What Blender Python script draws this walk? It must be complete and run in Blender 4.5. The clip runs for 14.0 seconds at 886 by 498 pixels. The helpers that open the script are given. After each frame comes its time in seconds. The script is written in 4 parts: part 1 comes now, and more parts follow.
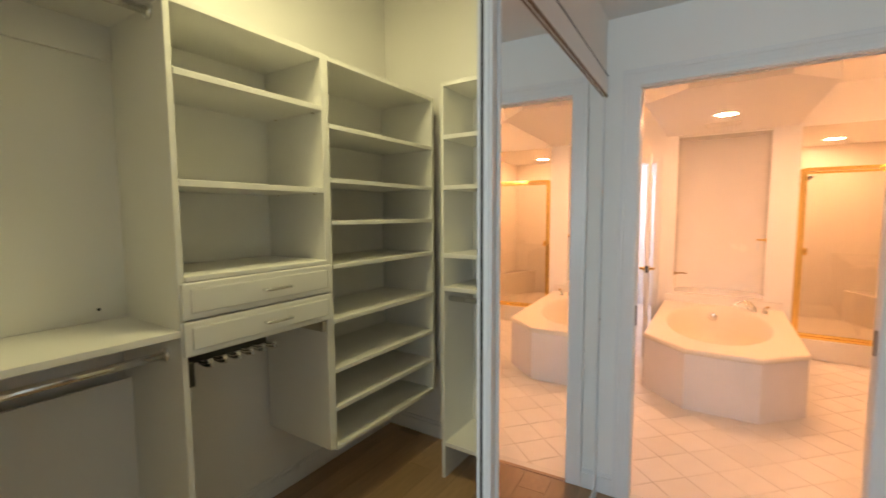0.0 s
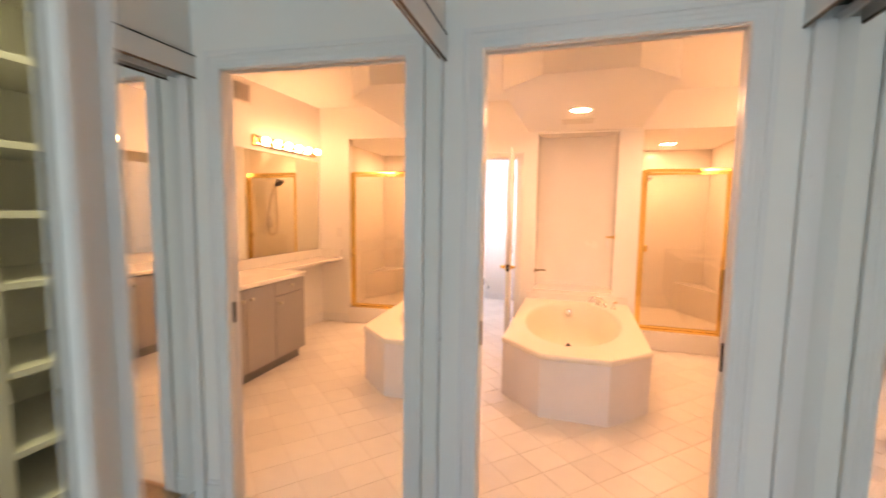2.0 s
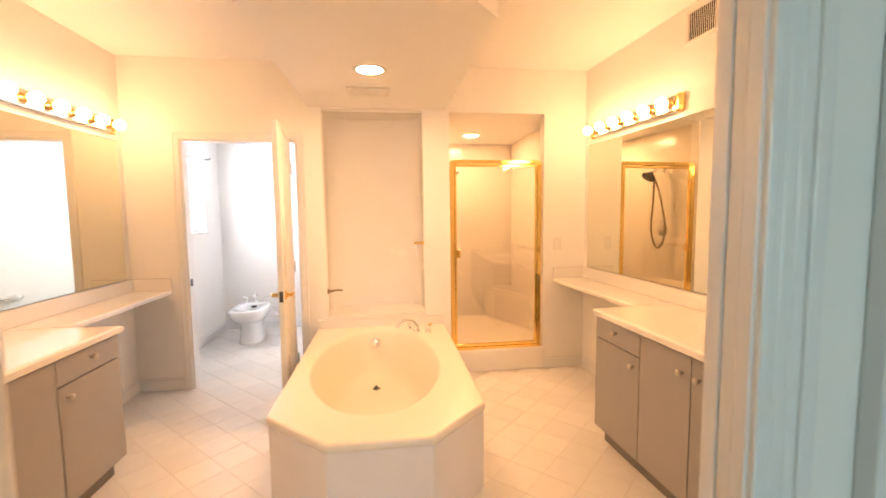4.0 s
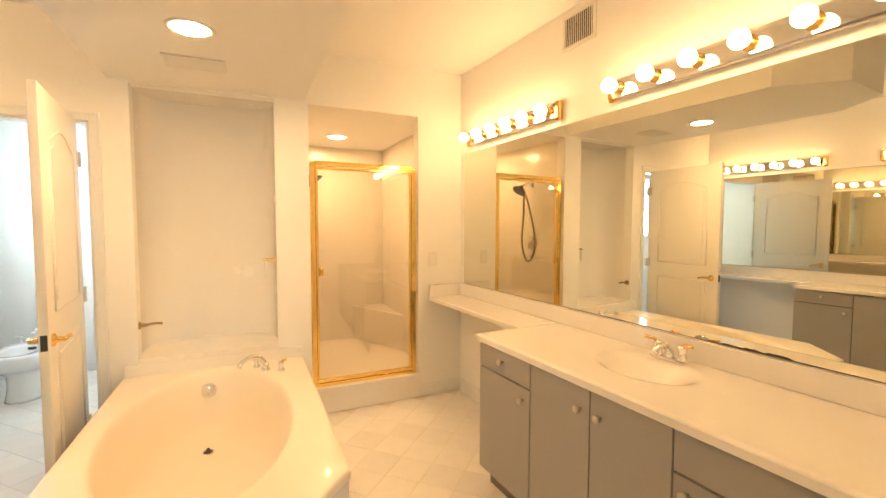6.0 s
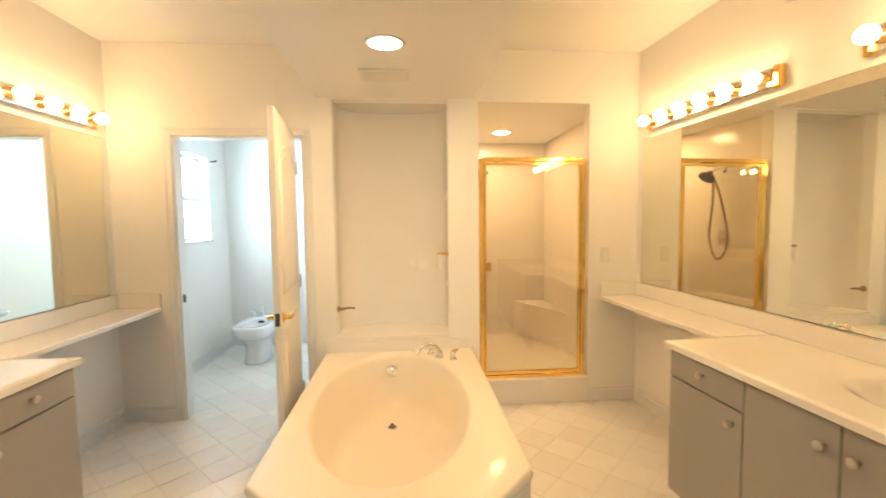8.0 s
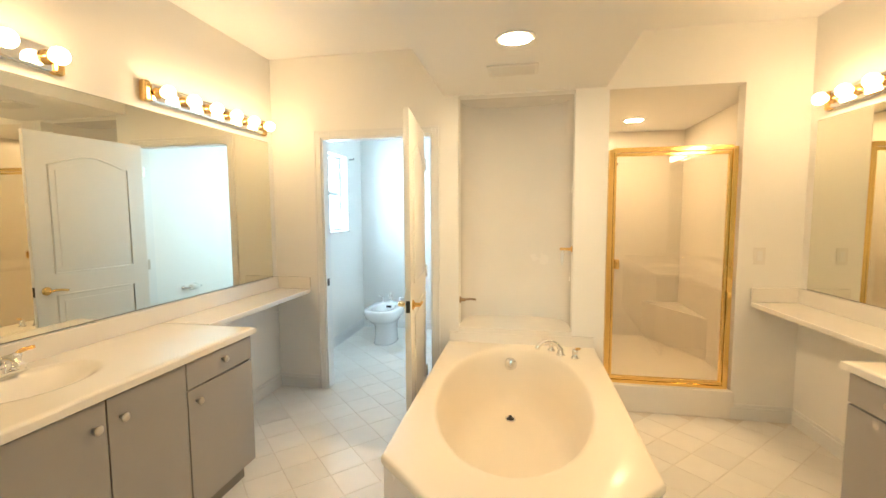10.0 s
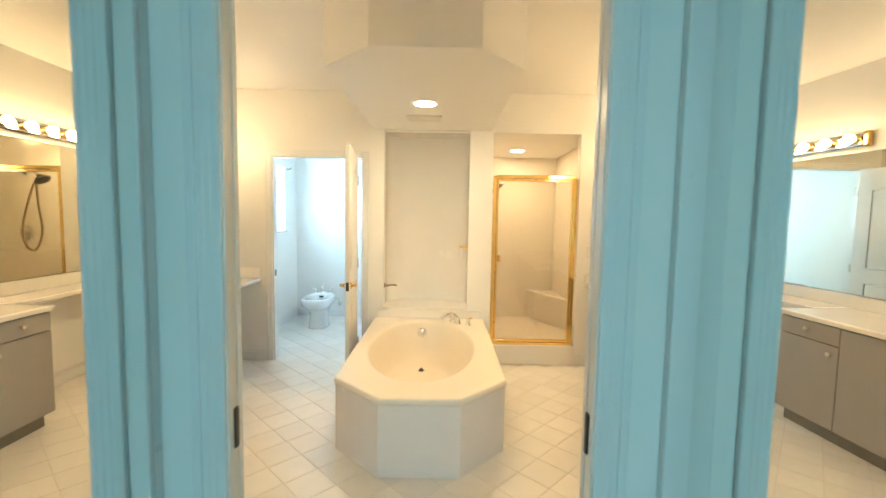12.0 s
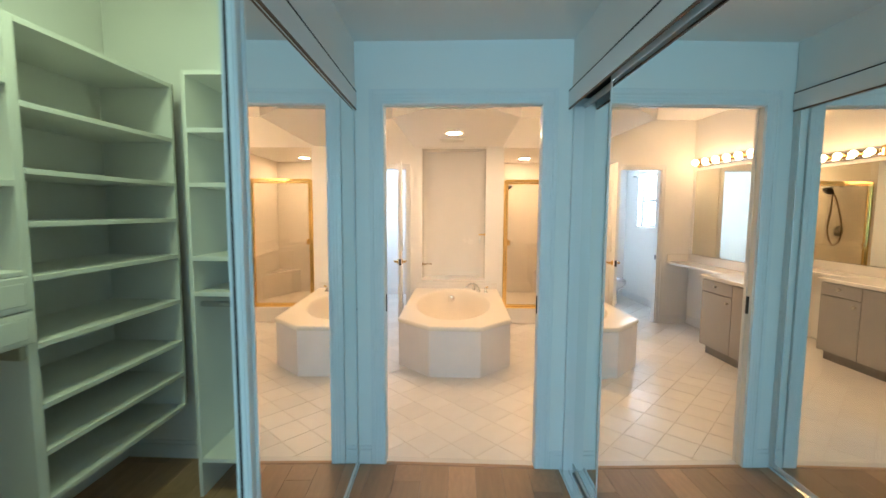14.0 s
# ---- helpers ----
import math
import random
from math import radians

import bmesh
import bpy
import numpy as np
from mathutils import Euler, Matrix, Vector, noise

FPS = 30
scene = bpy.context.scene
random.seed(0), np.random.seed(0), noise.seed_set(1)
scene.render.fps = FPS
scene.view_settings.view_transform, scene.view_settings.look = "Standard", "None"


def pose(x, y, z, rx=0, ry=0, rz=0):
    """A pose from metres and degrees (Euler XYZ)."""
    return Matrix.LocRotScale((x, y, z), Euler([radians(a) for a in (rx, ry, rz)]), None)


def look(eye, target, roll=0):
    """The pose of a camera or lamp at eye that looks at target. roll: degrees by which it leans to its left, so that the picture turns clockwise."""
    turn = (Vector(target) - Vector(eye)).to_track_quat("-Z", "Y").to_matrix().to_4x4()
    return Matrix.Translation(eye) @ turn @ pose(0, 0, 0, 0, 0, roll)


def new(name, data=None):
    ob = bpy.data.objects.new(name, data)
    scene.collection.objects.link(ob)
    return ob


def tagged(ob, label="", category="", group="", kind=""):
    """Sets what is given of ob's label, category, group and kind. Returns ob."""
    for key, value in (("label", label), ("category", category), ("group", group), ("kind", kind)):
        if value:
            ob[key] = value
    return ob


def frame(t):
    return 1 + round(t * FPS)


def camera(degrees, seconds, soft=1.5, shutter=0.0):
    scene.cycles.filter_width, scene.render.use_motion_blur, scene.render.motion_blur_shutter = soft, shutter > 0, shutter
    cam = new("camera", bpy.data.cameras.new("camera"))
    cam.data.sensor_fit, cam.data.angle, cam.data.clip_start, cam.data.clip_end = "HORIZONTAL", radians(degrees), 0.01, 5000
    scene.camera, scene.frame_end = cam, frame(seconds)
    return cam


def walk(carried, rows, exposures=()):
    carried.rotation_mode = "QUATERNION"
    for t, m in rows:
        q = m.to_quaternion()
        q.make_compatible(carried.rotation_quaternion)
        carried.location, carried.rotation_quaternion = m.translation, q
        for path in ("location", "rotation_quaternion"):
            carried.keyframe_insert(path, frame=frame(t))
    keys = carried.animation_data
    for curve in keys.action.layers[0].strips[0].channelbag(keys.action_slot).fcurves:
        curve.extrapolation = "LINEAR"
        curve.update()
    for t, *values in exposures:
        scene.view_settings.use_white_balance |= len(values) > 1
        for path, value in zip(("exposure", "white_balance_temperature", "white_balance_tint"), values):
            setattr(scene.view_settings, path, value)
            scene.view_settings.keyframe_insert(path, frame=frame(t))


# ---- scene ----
cam = camera(92.1, 14.0, soft=1.5, shutter=0.4)
PATH = [
    (0, (0.34, 0.021, 1.458), (-0.745, 1.694, 1.293), -0.3),
    (0.5, (0.226, 0.066, 1.471), (-1.031, 1.612, 1.305), -0.2),
    (1, (0.156, 0.128, 1.469), (-1.095, 1.68, 1.303), 0.4),
    (1.5, (0.212, 0.316, 1.463), (-0.737, 2.067, 1.286), 0.7),
    (2, (0.365, 0.613, 1.452), (-0.231, 2.513, 1.263), 0.8),
    (2.5, (0.398, 0.955, 1.43), (0.191, 2.936, 1.248), 0.3),
    (2.7, (0.415, 1.077, 1.463), (0.3, 3.066, 1.281), -0.3),
    (4.8, (0.451, 2.081, 1.409), (0.957, 4.011, 1.262), 0.3),
    (5, (0.473, 2.121, 1.414), (1.056, 4.028, 1.267), 0.4),
    (5.5, (0.526, 2.195, 1.419), (1.249, 4.055, 1.29), 0.3),
    (6, (0.565, 2.241, 1.417), (1.395, 4.058, 1.305), 0.1),
    (6.5, (0.567, 2.267, 1.419), (1.403, 4.081, 1.304), -0.1),
    (7, (0.527, 2.288, 1.422), (1.205, 4.166, 1.304), -0.4),
    (7.5, (0.48, 2.299, 1.419), (0.913, 4.248, 1.293), -0.7),
    (8, (0.449, 2.316, 1.418), (0.611, 4.305, 1.285), -0.7),
    (8.5, (0.403, 2.347, 1.422), (0.309, 4.34, 1.276), -0.7),
    (9, (0.381, 2.364, 1.418), (0.054, 4.331, 1.255), -0.7),
    (9.2, (0.376, 2.365, 1.417), (-0.035, 4.315, 1.25), -0.7),
    (11.3, (0.461, 1.76, 1.473), (0.365, 3.751, 1.318), 1.2),
    (11.5, (0.469, 1.633, 1.467), (0.43, 3.627, 1.315), 1.3),
    (12, (0.505, 1.277, 1.471), (0.503, 3.271, 1.318), 1.0),
    (12.5, (0.47, 0.904, 1.45), (0.476, 2.899, 1.307), 0.6),
    (13, (0.459, 0.553, 1.469), (0.504, 2.546, 1.312), 0.6),
    (13.5, (0.471, 0.229, 1.457), (0.43, 2.223, 1.297), 0.3),
    (14, (0.432, -0.114, 1.473), (0.348, 1.877, 1.297), 0.3),
]

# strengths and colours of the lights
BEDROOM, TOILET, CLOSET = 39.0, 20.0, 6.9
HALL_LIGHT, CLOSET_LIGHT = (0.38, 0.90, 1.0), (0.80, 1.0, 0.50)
WARM, WARM_CAN = (1.0, 0.61, 0.285), (1.0, 0.63, 0.31)
BULB_GLOW, CAN_GLOW = 20.0, 195.0

# exposure and white balance of the film camera along the walk
EXPOSURES = [
    (0.0, 0.92, 7900, 48),
    (2.7, 1.10, 7700, 46),
    (4.8, 1.10, 6850, 16),
    (6.0, 0.95, 6700, 10),
    (7.0, 0.85, 6600, 8),
    (8.0, 0.85, 6200, 6),
    (9.2, 0.85, 5700, 4),
    (11.3, 0.98, 5500, -4),
    (12.0, 0.98, 5450, -2),
    (13.0, 0.95, 5550, 5),
    (14.0, 0.88, 5600, 14),
]
walk(cam, [(t, look(eye, target, roll)) for t, eye, target, roll in PATH], EXPOSURES)

# ---- world and large lights ----
SKY = bpy.data.worlds.new("sky")
scene.world = SKY
SKY.use_nodes = True
_n = SKY.node_tree.nodes
_sky = _n.new("ShaderNodeTexSky")
_sky.sky_type, _sky.sun_disc = "NISHITA", False
_sky.sun_elevation, _sky.sun_rotation = radians(45), radians(200)
SKY.node_tree.links.new(_sky.outputs[0], _n["Background"].inputs[0])
_n["Background"].inputs[1].default_value = 0.15

SUN = new("sun", bpy.data.lights.new("sun", "SUN"))
SUN.data.energy, SUN.data.angle, SUN.data.color = 2.0, radians(2), (1, 0.95, 0.87)
SUN.matrix_world = look((6, 6, 8), (0, 3, 0))


def area(name, eye, target, w, h, power, colour):
    d = bpy.data.lights.new(name, "AREA")
    d.shape, d.size, d.size_y, d.energy, d.color = "RECTANGLE", w, h, power, colour
    ob = new(name, d)
    ob.matrix_world = look(eye, target)
    return ob


area("bedroom_window_light", (0.4, -3.45, 1.45), (0.4, 0, 1.3), 2.2, 1.7, BEDROOM, HALL_LIGHT)
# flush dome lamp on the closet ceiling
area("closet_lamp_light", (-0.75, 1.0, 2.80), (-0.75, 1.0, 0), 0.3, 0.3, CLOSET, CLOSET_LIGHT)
area("toilet_window_light", (-1.735, 6.625, 1.66), (-1.0, 6.625, 1.66), 0.65, 0.84, TOILET, (0.74, 0.89, 1.0))


# ---- materials ----
def material(name, colour, rough=0.5, metal=0.0, vary=0.05, scale=6.0, bump=0.0, bump_scale=200.0, coat=0.0, rand=0.0, gloss_vary=0.06):
    m = bpy.data.materials.new(name)
    m.use_nodes = True
    nt = m.node_tree
    b = nt.nodes["Principled BSDF"]
    b.inputs["Metallic"].default_value = metal
    b.inputs["Coat Weight"].default_value = coat
    b.inputs["Coat Roughness"].default_value = 0.08
    tc = nt.nodes.new("ShaderNodeTexCoord")
    no = nt.nodes.new("ShaderNodeTexNoise")
    no.inputs["Scale"].default_value, no.inputs["Detail"].default_value = scale, 5
    nt.links.new(tc.outputs["Object"], no.inputs["Vector"])
    fine = nt.nodes.new("ShaderNodeTexNoise")
    fine.inputs["Scale"].default_value, fine.inputs["Detail"].default_value = bump_scale, 3
    nt.links.new(tc.outputs["Object"], fine.inputs["Vector"])
    mix = nt.nodes.new("ShaderNodeMix")
    mix.data_type = "RGBA"
    mix.inputs["A"].default_value = (*[c * (1 - vary) for c in colour], 1)
    mix.inputs["B"].default_value = (*[min(1, c * (1 + vary)) for c in colour], 1)
    nt.links.new(no.outputs["Fac"], mix.inputs["Factor"])
    out = mix.outputs["Result"]
    if rand:
        oi = nt.nodes.new("ShaderNodeObjectInfo")
        mr = nt.nodes.new("ShaderNodeMapRange")
        mr.inputs["To Min"].default_value, mr.inputs["To Max"].default_value = 1 - rand, 1 + rand * 0.4
        nt.links.new(oi.outputs["Random"], mr.inputs["Value"])
        hs = nt.nodes.new("ShaderNodeHueSaturation")
        nt.links.new(out, hs.inputs["Color"])
        nt.links.new(mr.outputs["Result"], hs.inputs["Value"])
        out = hs.outputs["Color"]
    nt.links.new(out, b.inputs["Base Color"])
    rr = nt.nodes.new("ShaderNodeMapRange")
    rr.inputs["To Min"].default_value, rr.inputs["To Max"].default_value = max(0.0, rough - gloss_vary), min(1, rough + gloss_vary)
    nt.links.new(no.outputs["Fac"], rr.inputs["Value"])
    nt.links.new(rr.outputs["Result"], b.inputs["Roughness"])
    if bump:
        bp = nt.nodes.new("ShaderNodeBump")
        bp.inputs["Strength"].default_value, bp.inputs["Distance"].default_value = bump, 0.002
        nt.links.new(fine.outputs["Fac"], bp.inputs["Height"])
        nt.links.new(bp.outputs["Normal"], b.inputs["Normal"])
    return m


def glowing(name, colour, strength):
    m = bpy.data.materials.new(name)
    m.use_nodes = True
    b = m.node_tree.nodes["Principled BSDF"]
    b.inputs["Base Color"].default_value = (0.9, 0.9, 0.88, 1)
    b.inputs["Emission Color"].default_value = (*colour, 1)
    b.inputs["Emission Strength"].default_value = strength
    return m


def glass(name, tint, gloss):
    m = bpy.data.materials.new(name)
    m.use_nodes = True
    nt = m.node_tree
    nt.nodes.remove(nt.nodes["Principled BSDF"])
    t, g = nt.nodes.new("ShaderNodeBsdfTransparent"), nt.nodes.new("ShaderNodeBsdfGlossy")
    t.inputs[0].default_value = (*tint, 1)
    g.inputs["Roughness"].default_value = 0.01
    lw = nt.nodes.new("ShaderNodeLayerWeight")
    pw = nt.nodes.new("ShaderNodeMath")
    pw.operation, pw.inputs[1].default_value = "POWER", 4.0
    f = nt.nodes.new("ShaderNodeMath")
    f.operation, f.inputs[1].default_value, f.inputs[2].default_value = "MULTIPLY_ADD", 0.6, gloss
    nt.links.new(lw.outputs["Facing"], pw.inputs[0])
    nt.links.new(pw.outputs[0], f.inputs[0])
    mx = nt.nodes.new("ShaderNodeMixShader")
    nt.links.new(f.outputs[0], mx.inputs[0])
    nt.links.new(t.outputs[0], mx.inputs[1])
    nt.links.new(g.outputs[0], mx.inputs[2])
    nt.links.new(mx.outputs[0], nt.nodes["Material Output"].inputs[0])
    return m


def plank_wood():
    m = material("brown_plank_wood", (0.42, 0.25, 0.135), 0.36, vary=0.25, scale=3, bump=0.1, bump_scale=60, rand=0.35)
    nt = m.node_tree
    tc = nt.nodes["Texture Coordinate"]
    mp = nt.nodes.new("ShaderNodeMapping")
    mp.inputs["Scale"].default_value = (1.2, 14, 1)
    nt.links.new(tc.outputs["Object"], mp.inputs["Vector"])
    for n in nt.nodes:
        if n.type == "TEX_NOISE":
            nt.links.new(mp.outputs[0], n.inputs["Vector"])
    return m


WALL = material("white_wall_paint", (0.85, 0.84, 0.81), 0.6, vary=0.02, scale=2, bump=0.08, bump_scale=160)
CEIL = material("white_ceiling_paint", (0.85, 0.84, 0.82), 0.7, vary=0.02, scale=2, bump=0.1, bump_scale=120)
TRIM = material("white_gloss_trim_paint", (0.80, 0.80, 0.79), 0.3, vary=0.02, scale=5, bump=0.05)
MELAMINE = material("white_melamine_board", (0.82, 0.815, 0.77), 0.4, vary=0.02, scale=4, bump=0.05, bump_scale=90)
# near-black for painted shade in cabinet gaps and for lost silvering
GAP_AND_WEAR = material("dark_gap_shade_and_worn_silver", (0.05, 0.045, 0.04), 0.7)
AGED = material("aged_dark_brass", (0.34, 0.25, 0.15), 0.3, 0.8, vary=0.15)
BROWN = material("brown_panel_edge", (0.16, 0.09, 0.05), 0.5, vary=0.2)
CHROME = material("polished_chrome", (0.84, 0.84, 0.83), 0.09, 1.0, vary=0.03, gloss_vary=0.03)
NICKEL = material("satin_nickel", (0.62, 0.58, 0.5), 0.3, 1.0, vary=0.05)
ALU = material("white_metal_stile", (0.80, 0.82, 0.83), 0.3, 0.0, vary=0.03)
DARK = material("dark_bronze_and_gap_shade", (0.06, 0.055, 0.05), 0.4, 0.6)
GOLD = material("polished_gold_frame", (0.97, 0.68, 0.24), 0.09, 1.0, vary=0.05, gloss_vary=0.05)
BRASS = material("polished_brass", (0.85, 0.58, 0.22), 0.2, 1.0, vary=0.08)
MIRROR = material("mirror_silver", (0.90, 0.91, 0.89), 0.004, 1.0, vary=0.0, gloss_vary=0.0)
WALLMIRROR = material("aged_mirror_silver", (0.79, 0.78, 0.68), 0.006, 1.0, vary=0.0, gloss_vary=0.0)
MIRROR_EDGE = material("dark_mirror_edge", (0.12, 0.12, 0.10), 0.4, 0.3)
GLASS = glass("clear_shower_glass", (0.95, 0.94, 0.91), 0.11)
PANE = glass("clear_window_glass", (0.98, 0.99, 0.99), 0.03)
TILE = material("ivory_floor_tile", (0.82, 0.795, 0.75), 0.31, vary=0.05, scale=9, bump=0.04, bump_scale=60, rand=0.06)
GROUT = material("beige_grout", (0.74, 0.69, 0.62), 0.9, vary=0.12, scale=20, bump=0.3)
WALLTILE = material("ivory_wall_tile", (0.87, 0.84, 0.79), 0.25, vary=0.03, scale=4, rand=0.03)
ACRYLIC = material("almond_acrylic", (0.87, 0.80, 0.68), 0.32, vary=0.02, scale=3, coat=0.1)
APRON = material("pinkish_white_marble_panel", (0.82, 0.775, 0.75), 0.25, vary=0.06, scale=5)
MARBLE = material("white_cultured_marble", (0.85, 0.825, 0.78), 0.16, vary=0.03, scale=5, coat=0.3)
CABINET = material("grey_taupe_laminate", (0.36, 0.345, 0.33), 0.42, vary=0.04, scale=5, bump=0.06, bump_scale=120)
KICK = material("dark_grey_kick_board", (0.23, 0.22, 0.205), 0.6)
DOOR = material("white_door_paint", (0.79, 0.78, 0.75), 0.35, vary=0.02, scale=4, bump=0.06, bump_scale=100)
CERAMIC = material("white_ceramic", (0.83, 0.84, 0.84), 0.1, vary=0.01, coat=0.5)
PLASTIC = material("white_plastic", (0.78, 0.76, 0.72), 0.4, vary=0.02)
RUBBER = material("black_rubber", (0.03, 0.03, 0.03), 0.6)
PAPER = material("white_paper_roll", (0.82, 0.82, 0.8), 0.9, bump=0.3)
WOOD = plank_wood()
BULB = glowing("warm_globe_bulb", WARM, BULB_GLOW)
DAY = glowing("bright_hazy_sky", (0.8, 0.93, 1.0), 2.5)
SHOWERTILE = material("beige_shower_tile", (0.83, 0.78, 0.69), 0.2, vary=0.03, scale=4, rand=0.03)
CAN = glowing("warm_recessed_bulb", WARM_CAN, CAN_GLOW)
SHOWER_CAN = glowing("dim_recessed_bulb", WARM_CAN, CAN_GLOW * 0.75)


# ---- mesh tools ----
class Mesh:
    def __init__(self):
        self.bm = bmesh.new()

    def box(self, x0, x1, y0, y1, z0, z1, bevel=0.0, m=None):
        r = bmesh.ops.create_cube(self.bm, size=1)["verts"]
        for v in r:
            v.co = Vector((x0 + (v.co.x + 0.5) * (x1 - x0), y0 + (v.co.y + 0.5) * (y1 - y0), z0 + (v.co.z + 0.5) * (z1 - z0)))
        if bevel:
            es = list({e for v in r for e in v.link_edges})
            g = bmesh.ops.bevel(self.bm, geom=es, offset=bevel, segments=2, affect="EDGES", profile=0.5)
            r = g["verts"]
        if m is not None:
            bmesh.ops.transform(self.bm, matrix=m, verts=list(set(r)))
        return self

    def lathe(self, profile, m, seg=24):
        """profile: (radius, height) pairs, turned round the local z of m"""
        rings = []
        for r, h in profile:
            if r < 1e-5:
                rings.append([self.bm.verts.new(m @ Vector((0, 0, h)))])
            else:
                rings.append([self.bm.verts.new(m @ Vector((r * math.cos(2 * math.pi * k / seg), r * math.sin(2 * math.pi * k / seg), h))) for k in range(seg)])
        for a, b in zip(rings, rings[1:]):
            for k in range(seg):
                q = [a[k % len(a)], a[(k + 1) % len(a)], b[(k + 1) % len(b)], b[k % len(b)]]
                q = [v for i, v in enumerate(q) if v not in q[:i]]
                if len(q) > 2:
                    f = self.bm.faces.new(q)
                    f.smooth = True
        for ring in (rings[0], rings[-1]):
            if len(ring) > 2:
                self.bm.faces.new(ring)
        return self

    def rod(self, a, b, r, seg=14):
        a, b = Vector(a), Vector(b)
        m = Matrix.Translation(a) @ (b - a).to_track_quat("Z", "Y").to_matrix().to_4x4()
        return self.lathe([(r, 0), (r, (b - a).length)], m, seg)

    def tube(self, pts, radii, seg=12):
        pts = [Vector(p) for p in pts]
        if not isinstance(radii, (list, tuple)):
            radii = [radii] * len(pts)
        rings = []
        up = Vector((0.13, 0.21, 0.97))
        for i, p in enumerate(pts):
            d = (pts[min(i + 1, len(pts) - 1)] - pts[max(i - 1, 0)]).normalized()
            s = d.cross(up).normalized()
            w = s.cross(d).normalized()
            rings.append([self.bm.verts.new(p + radii[i] * (math.cos(2 * math.pi * k / seg) * s + math.sin(2 * math.pi * k / seg) * w)) for k in range(seg)])
        for a, b in zip(rings, rings[1:]):
            for k in range(seg):
                self.bm.faces.new((a[k], a[(k + 1) % seg], b[(k + 1) % seg], b[k])).smooth = True
        self.bm.faces.new(rings[0]), self.bm.faces.new(rings[-1])
        return self

    def prism(self, poly, z0, z1, bevel=0.0):
        lo = [self.bm.verts.new((x, y, z0)) for x, y in poly]
        hi = [self.bm.verts.new((x, y, z1)) for x, y in poly]
        n = len(poly)
        fs = [self.bm.faces.new(lo[::-1]), self.bm.faces.new(hi)]
        fs += [self.bm.faces.new((lo[k], lo[(k + 1) % n], hi[(k + 1) % n], hi[k])) for k in range(n)]
        if bevel:
            bmesh.ops.bevel(self.bm, geom=list({e for f in fs for e in f.edges}), offset=bevel, segments=2, affect="EDGES", profile=0.5)
        return self


def spline(pts, n=8):
    """points along a smooth curve through pts"""
    p = [Vector(q) for q in pts]
    p = [2 * p[0] - p[1]] + p + [2 * p[-1] - p[-2]]
    out = []
    for i in range(1, len(p) - 2):
        for k in range(n):
            t = k / n
            out.append(0.5 * (2 * p[i] + (p[i + 1] - p[i - 1]) * t + (2 * p[i - 1] - 5 * p[i] + 4 * p[i + 1] - p[i + 2]) * t * t + (3 * p[i] - p[i - 1] - 3 * p[i + 1] + p[i + 2]) * t ** 3))
    return out + [p[-2]]


def thing(name, at, label, category, group="", m=None):
    e = new(name)
    e.empty_display_size = 0.1
    e.matrix_basis = m if m is not None else Matrix.Translation(at)
    return tagged(e, label, category, group)


def part(name, mesh, mat, parent, label="", local=False):
    """one mesh object under a thing or a part; the mesh is given in world axes unless local"""
    bm = mesh.bm
    root = parent
    while root.parent:
        root = root.parent
    if not local:
        bmesh.ops.transform(bm, matrix=root.matrix_basis.inverted(), verts=bm.verts)
    bmesh.ops.recalc_face_normals(bm, faces=bm.faces)
    me = bpy.data.meshes.new(name)
    bm.to_mesh(me)
    bm.free()
    me.materials.append(mat)
    ob = new(name, me)
    ob.parent = parent
    return tagged(ob, label)


def solid(name, mesh, mat, label, category, kind="structure", group=""):
    bmesh.ops.recalc_face_normals(mesh.bm, faces=mesh.bm.faces)
    me = bpy.data.meshes.new(name)
    mesh.bm.to_mesh(me)
    mesh.bm.free()
    me.materials.append(mat)
    return tagged(new(name, me), label, category, group, kind)


# ---- plan ----
HL, HR = -0.15, 1.02            # hall walls
DY0, DY1 = 2.25, 2.312          # wall between hall and bathroom
DL, DR, DH = 0.008, 0.862, 2.045  # its doorway
BL, BR, BY = -1.60, 2.205, 5.47  # bathroom walls
BH, HH, SOF = 2.655, 2.38, 2.30  # ceilings: bathroom, hall, soffit
TL, TR, TH = -1.18, -0.285, 2.03  # toilet-room doorway
TOP = 2.95


def about(x, y, turn):
    """turn about an upright axis through (x, y)"""
    return Matrix.Translation((x, y, 0)) @ pose(0, 0, 0, 0, 0, turn) @ Matrix.Translation((-x, -y, 0))


# the vanity walls stand a little out of square to the far wall
EAST, WEST = about(BR, BY, 3.0), about(BL, BY, -0.45)

# walls
w = Mesh().box(-1.72, DL - 0.015, DY0, DY1, 0, TOP).box(DR + 0.015, 2.55, DY0, DY1, 0, TOP).box(DL - 0.015, DR + 0.015, DY0, DY1, DH + 0.015, TOP)
solid("wall_doorway", w, WALL, "white painted wall with the doorway to the bathroom", "wall")
YW = BY + 0.08
w = Mesh().box(BL - 0.12, BL, YW, 7.5, 0, 1.24).box(BL - 0.12, BL, YW, 7.5, 2.08, TOP).box(BL - 0.12, BL, YW, 6.30, 1.24, 2.08).box(BL - 0.12, BL, 6.95, 7.5, 1.24, 2.08)
solid("wall_toilet_west", w, WALL, "white painted toilet-room wall round the window", "wall")
for n, x0, x1, m in (("wall_west", BL - 0.12, BL, WEST), ("wall_east", BR, BR + 0.12, EAST)):
    solid(n, Mesh().box(x0, x1, DY1 - 0.05, YW, 0, TOP), WALL, "white painted bathroom wall behind the vanity mirror", "wall").matrix_basis = m
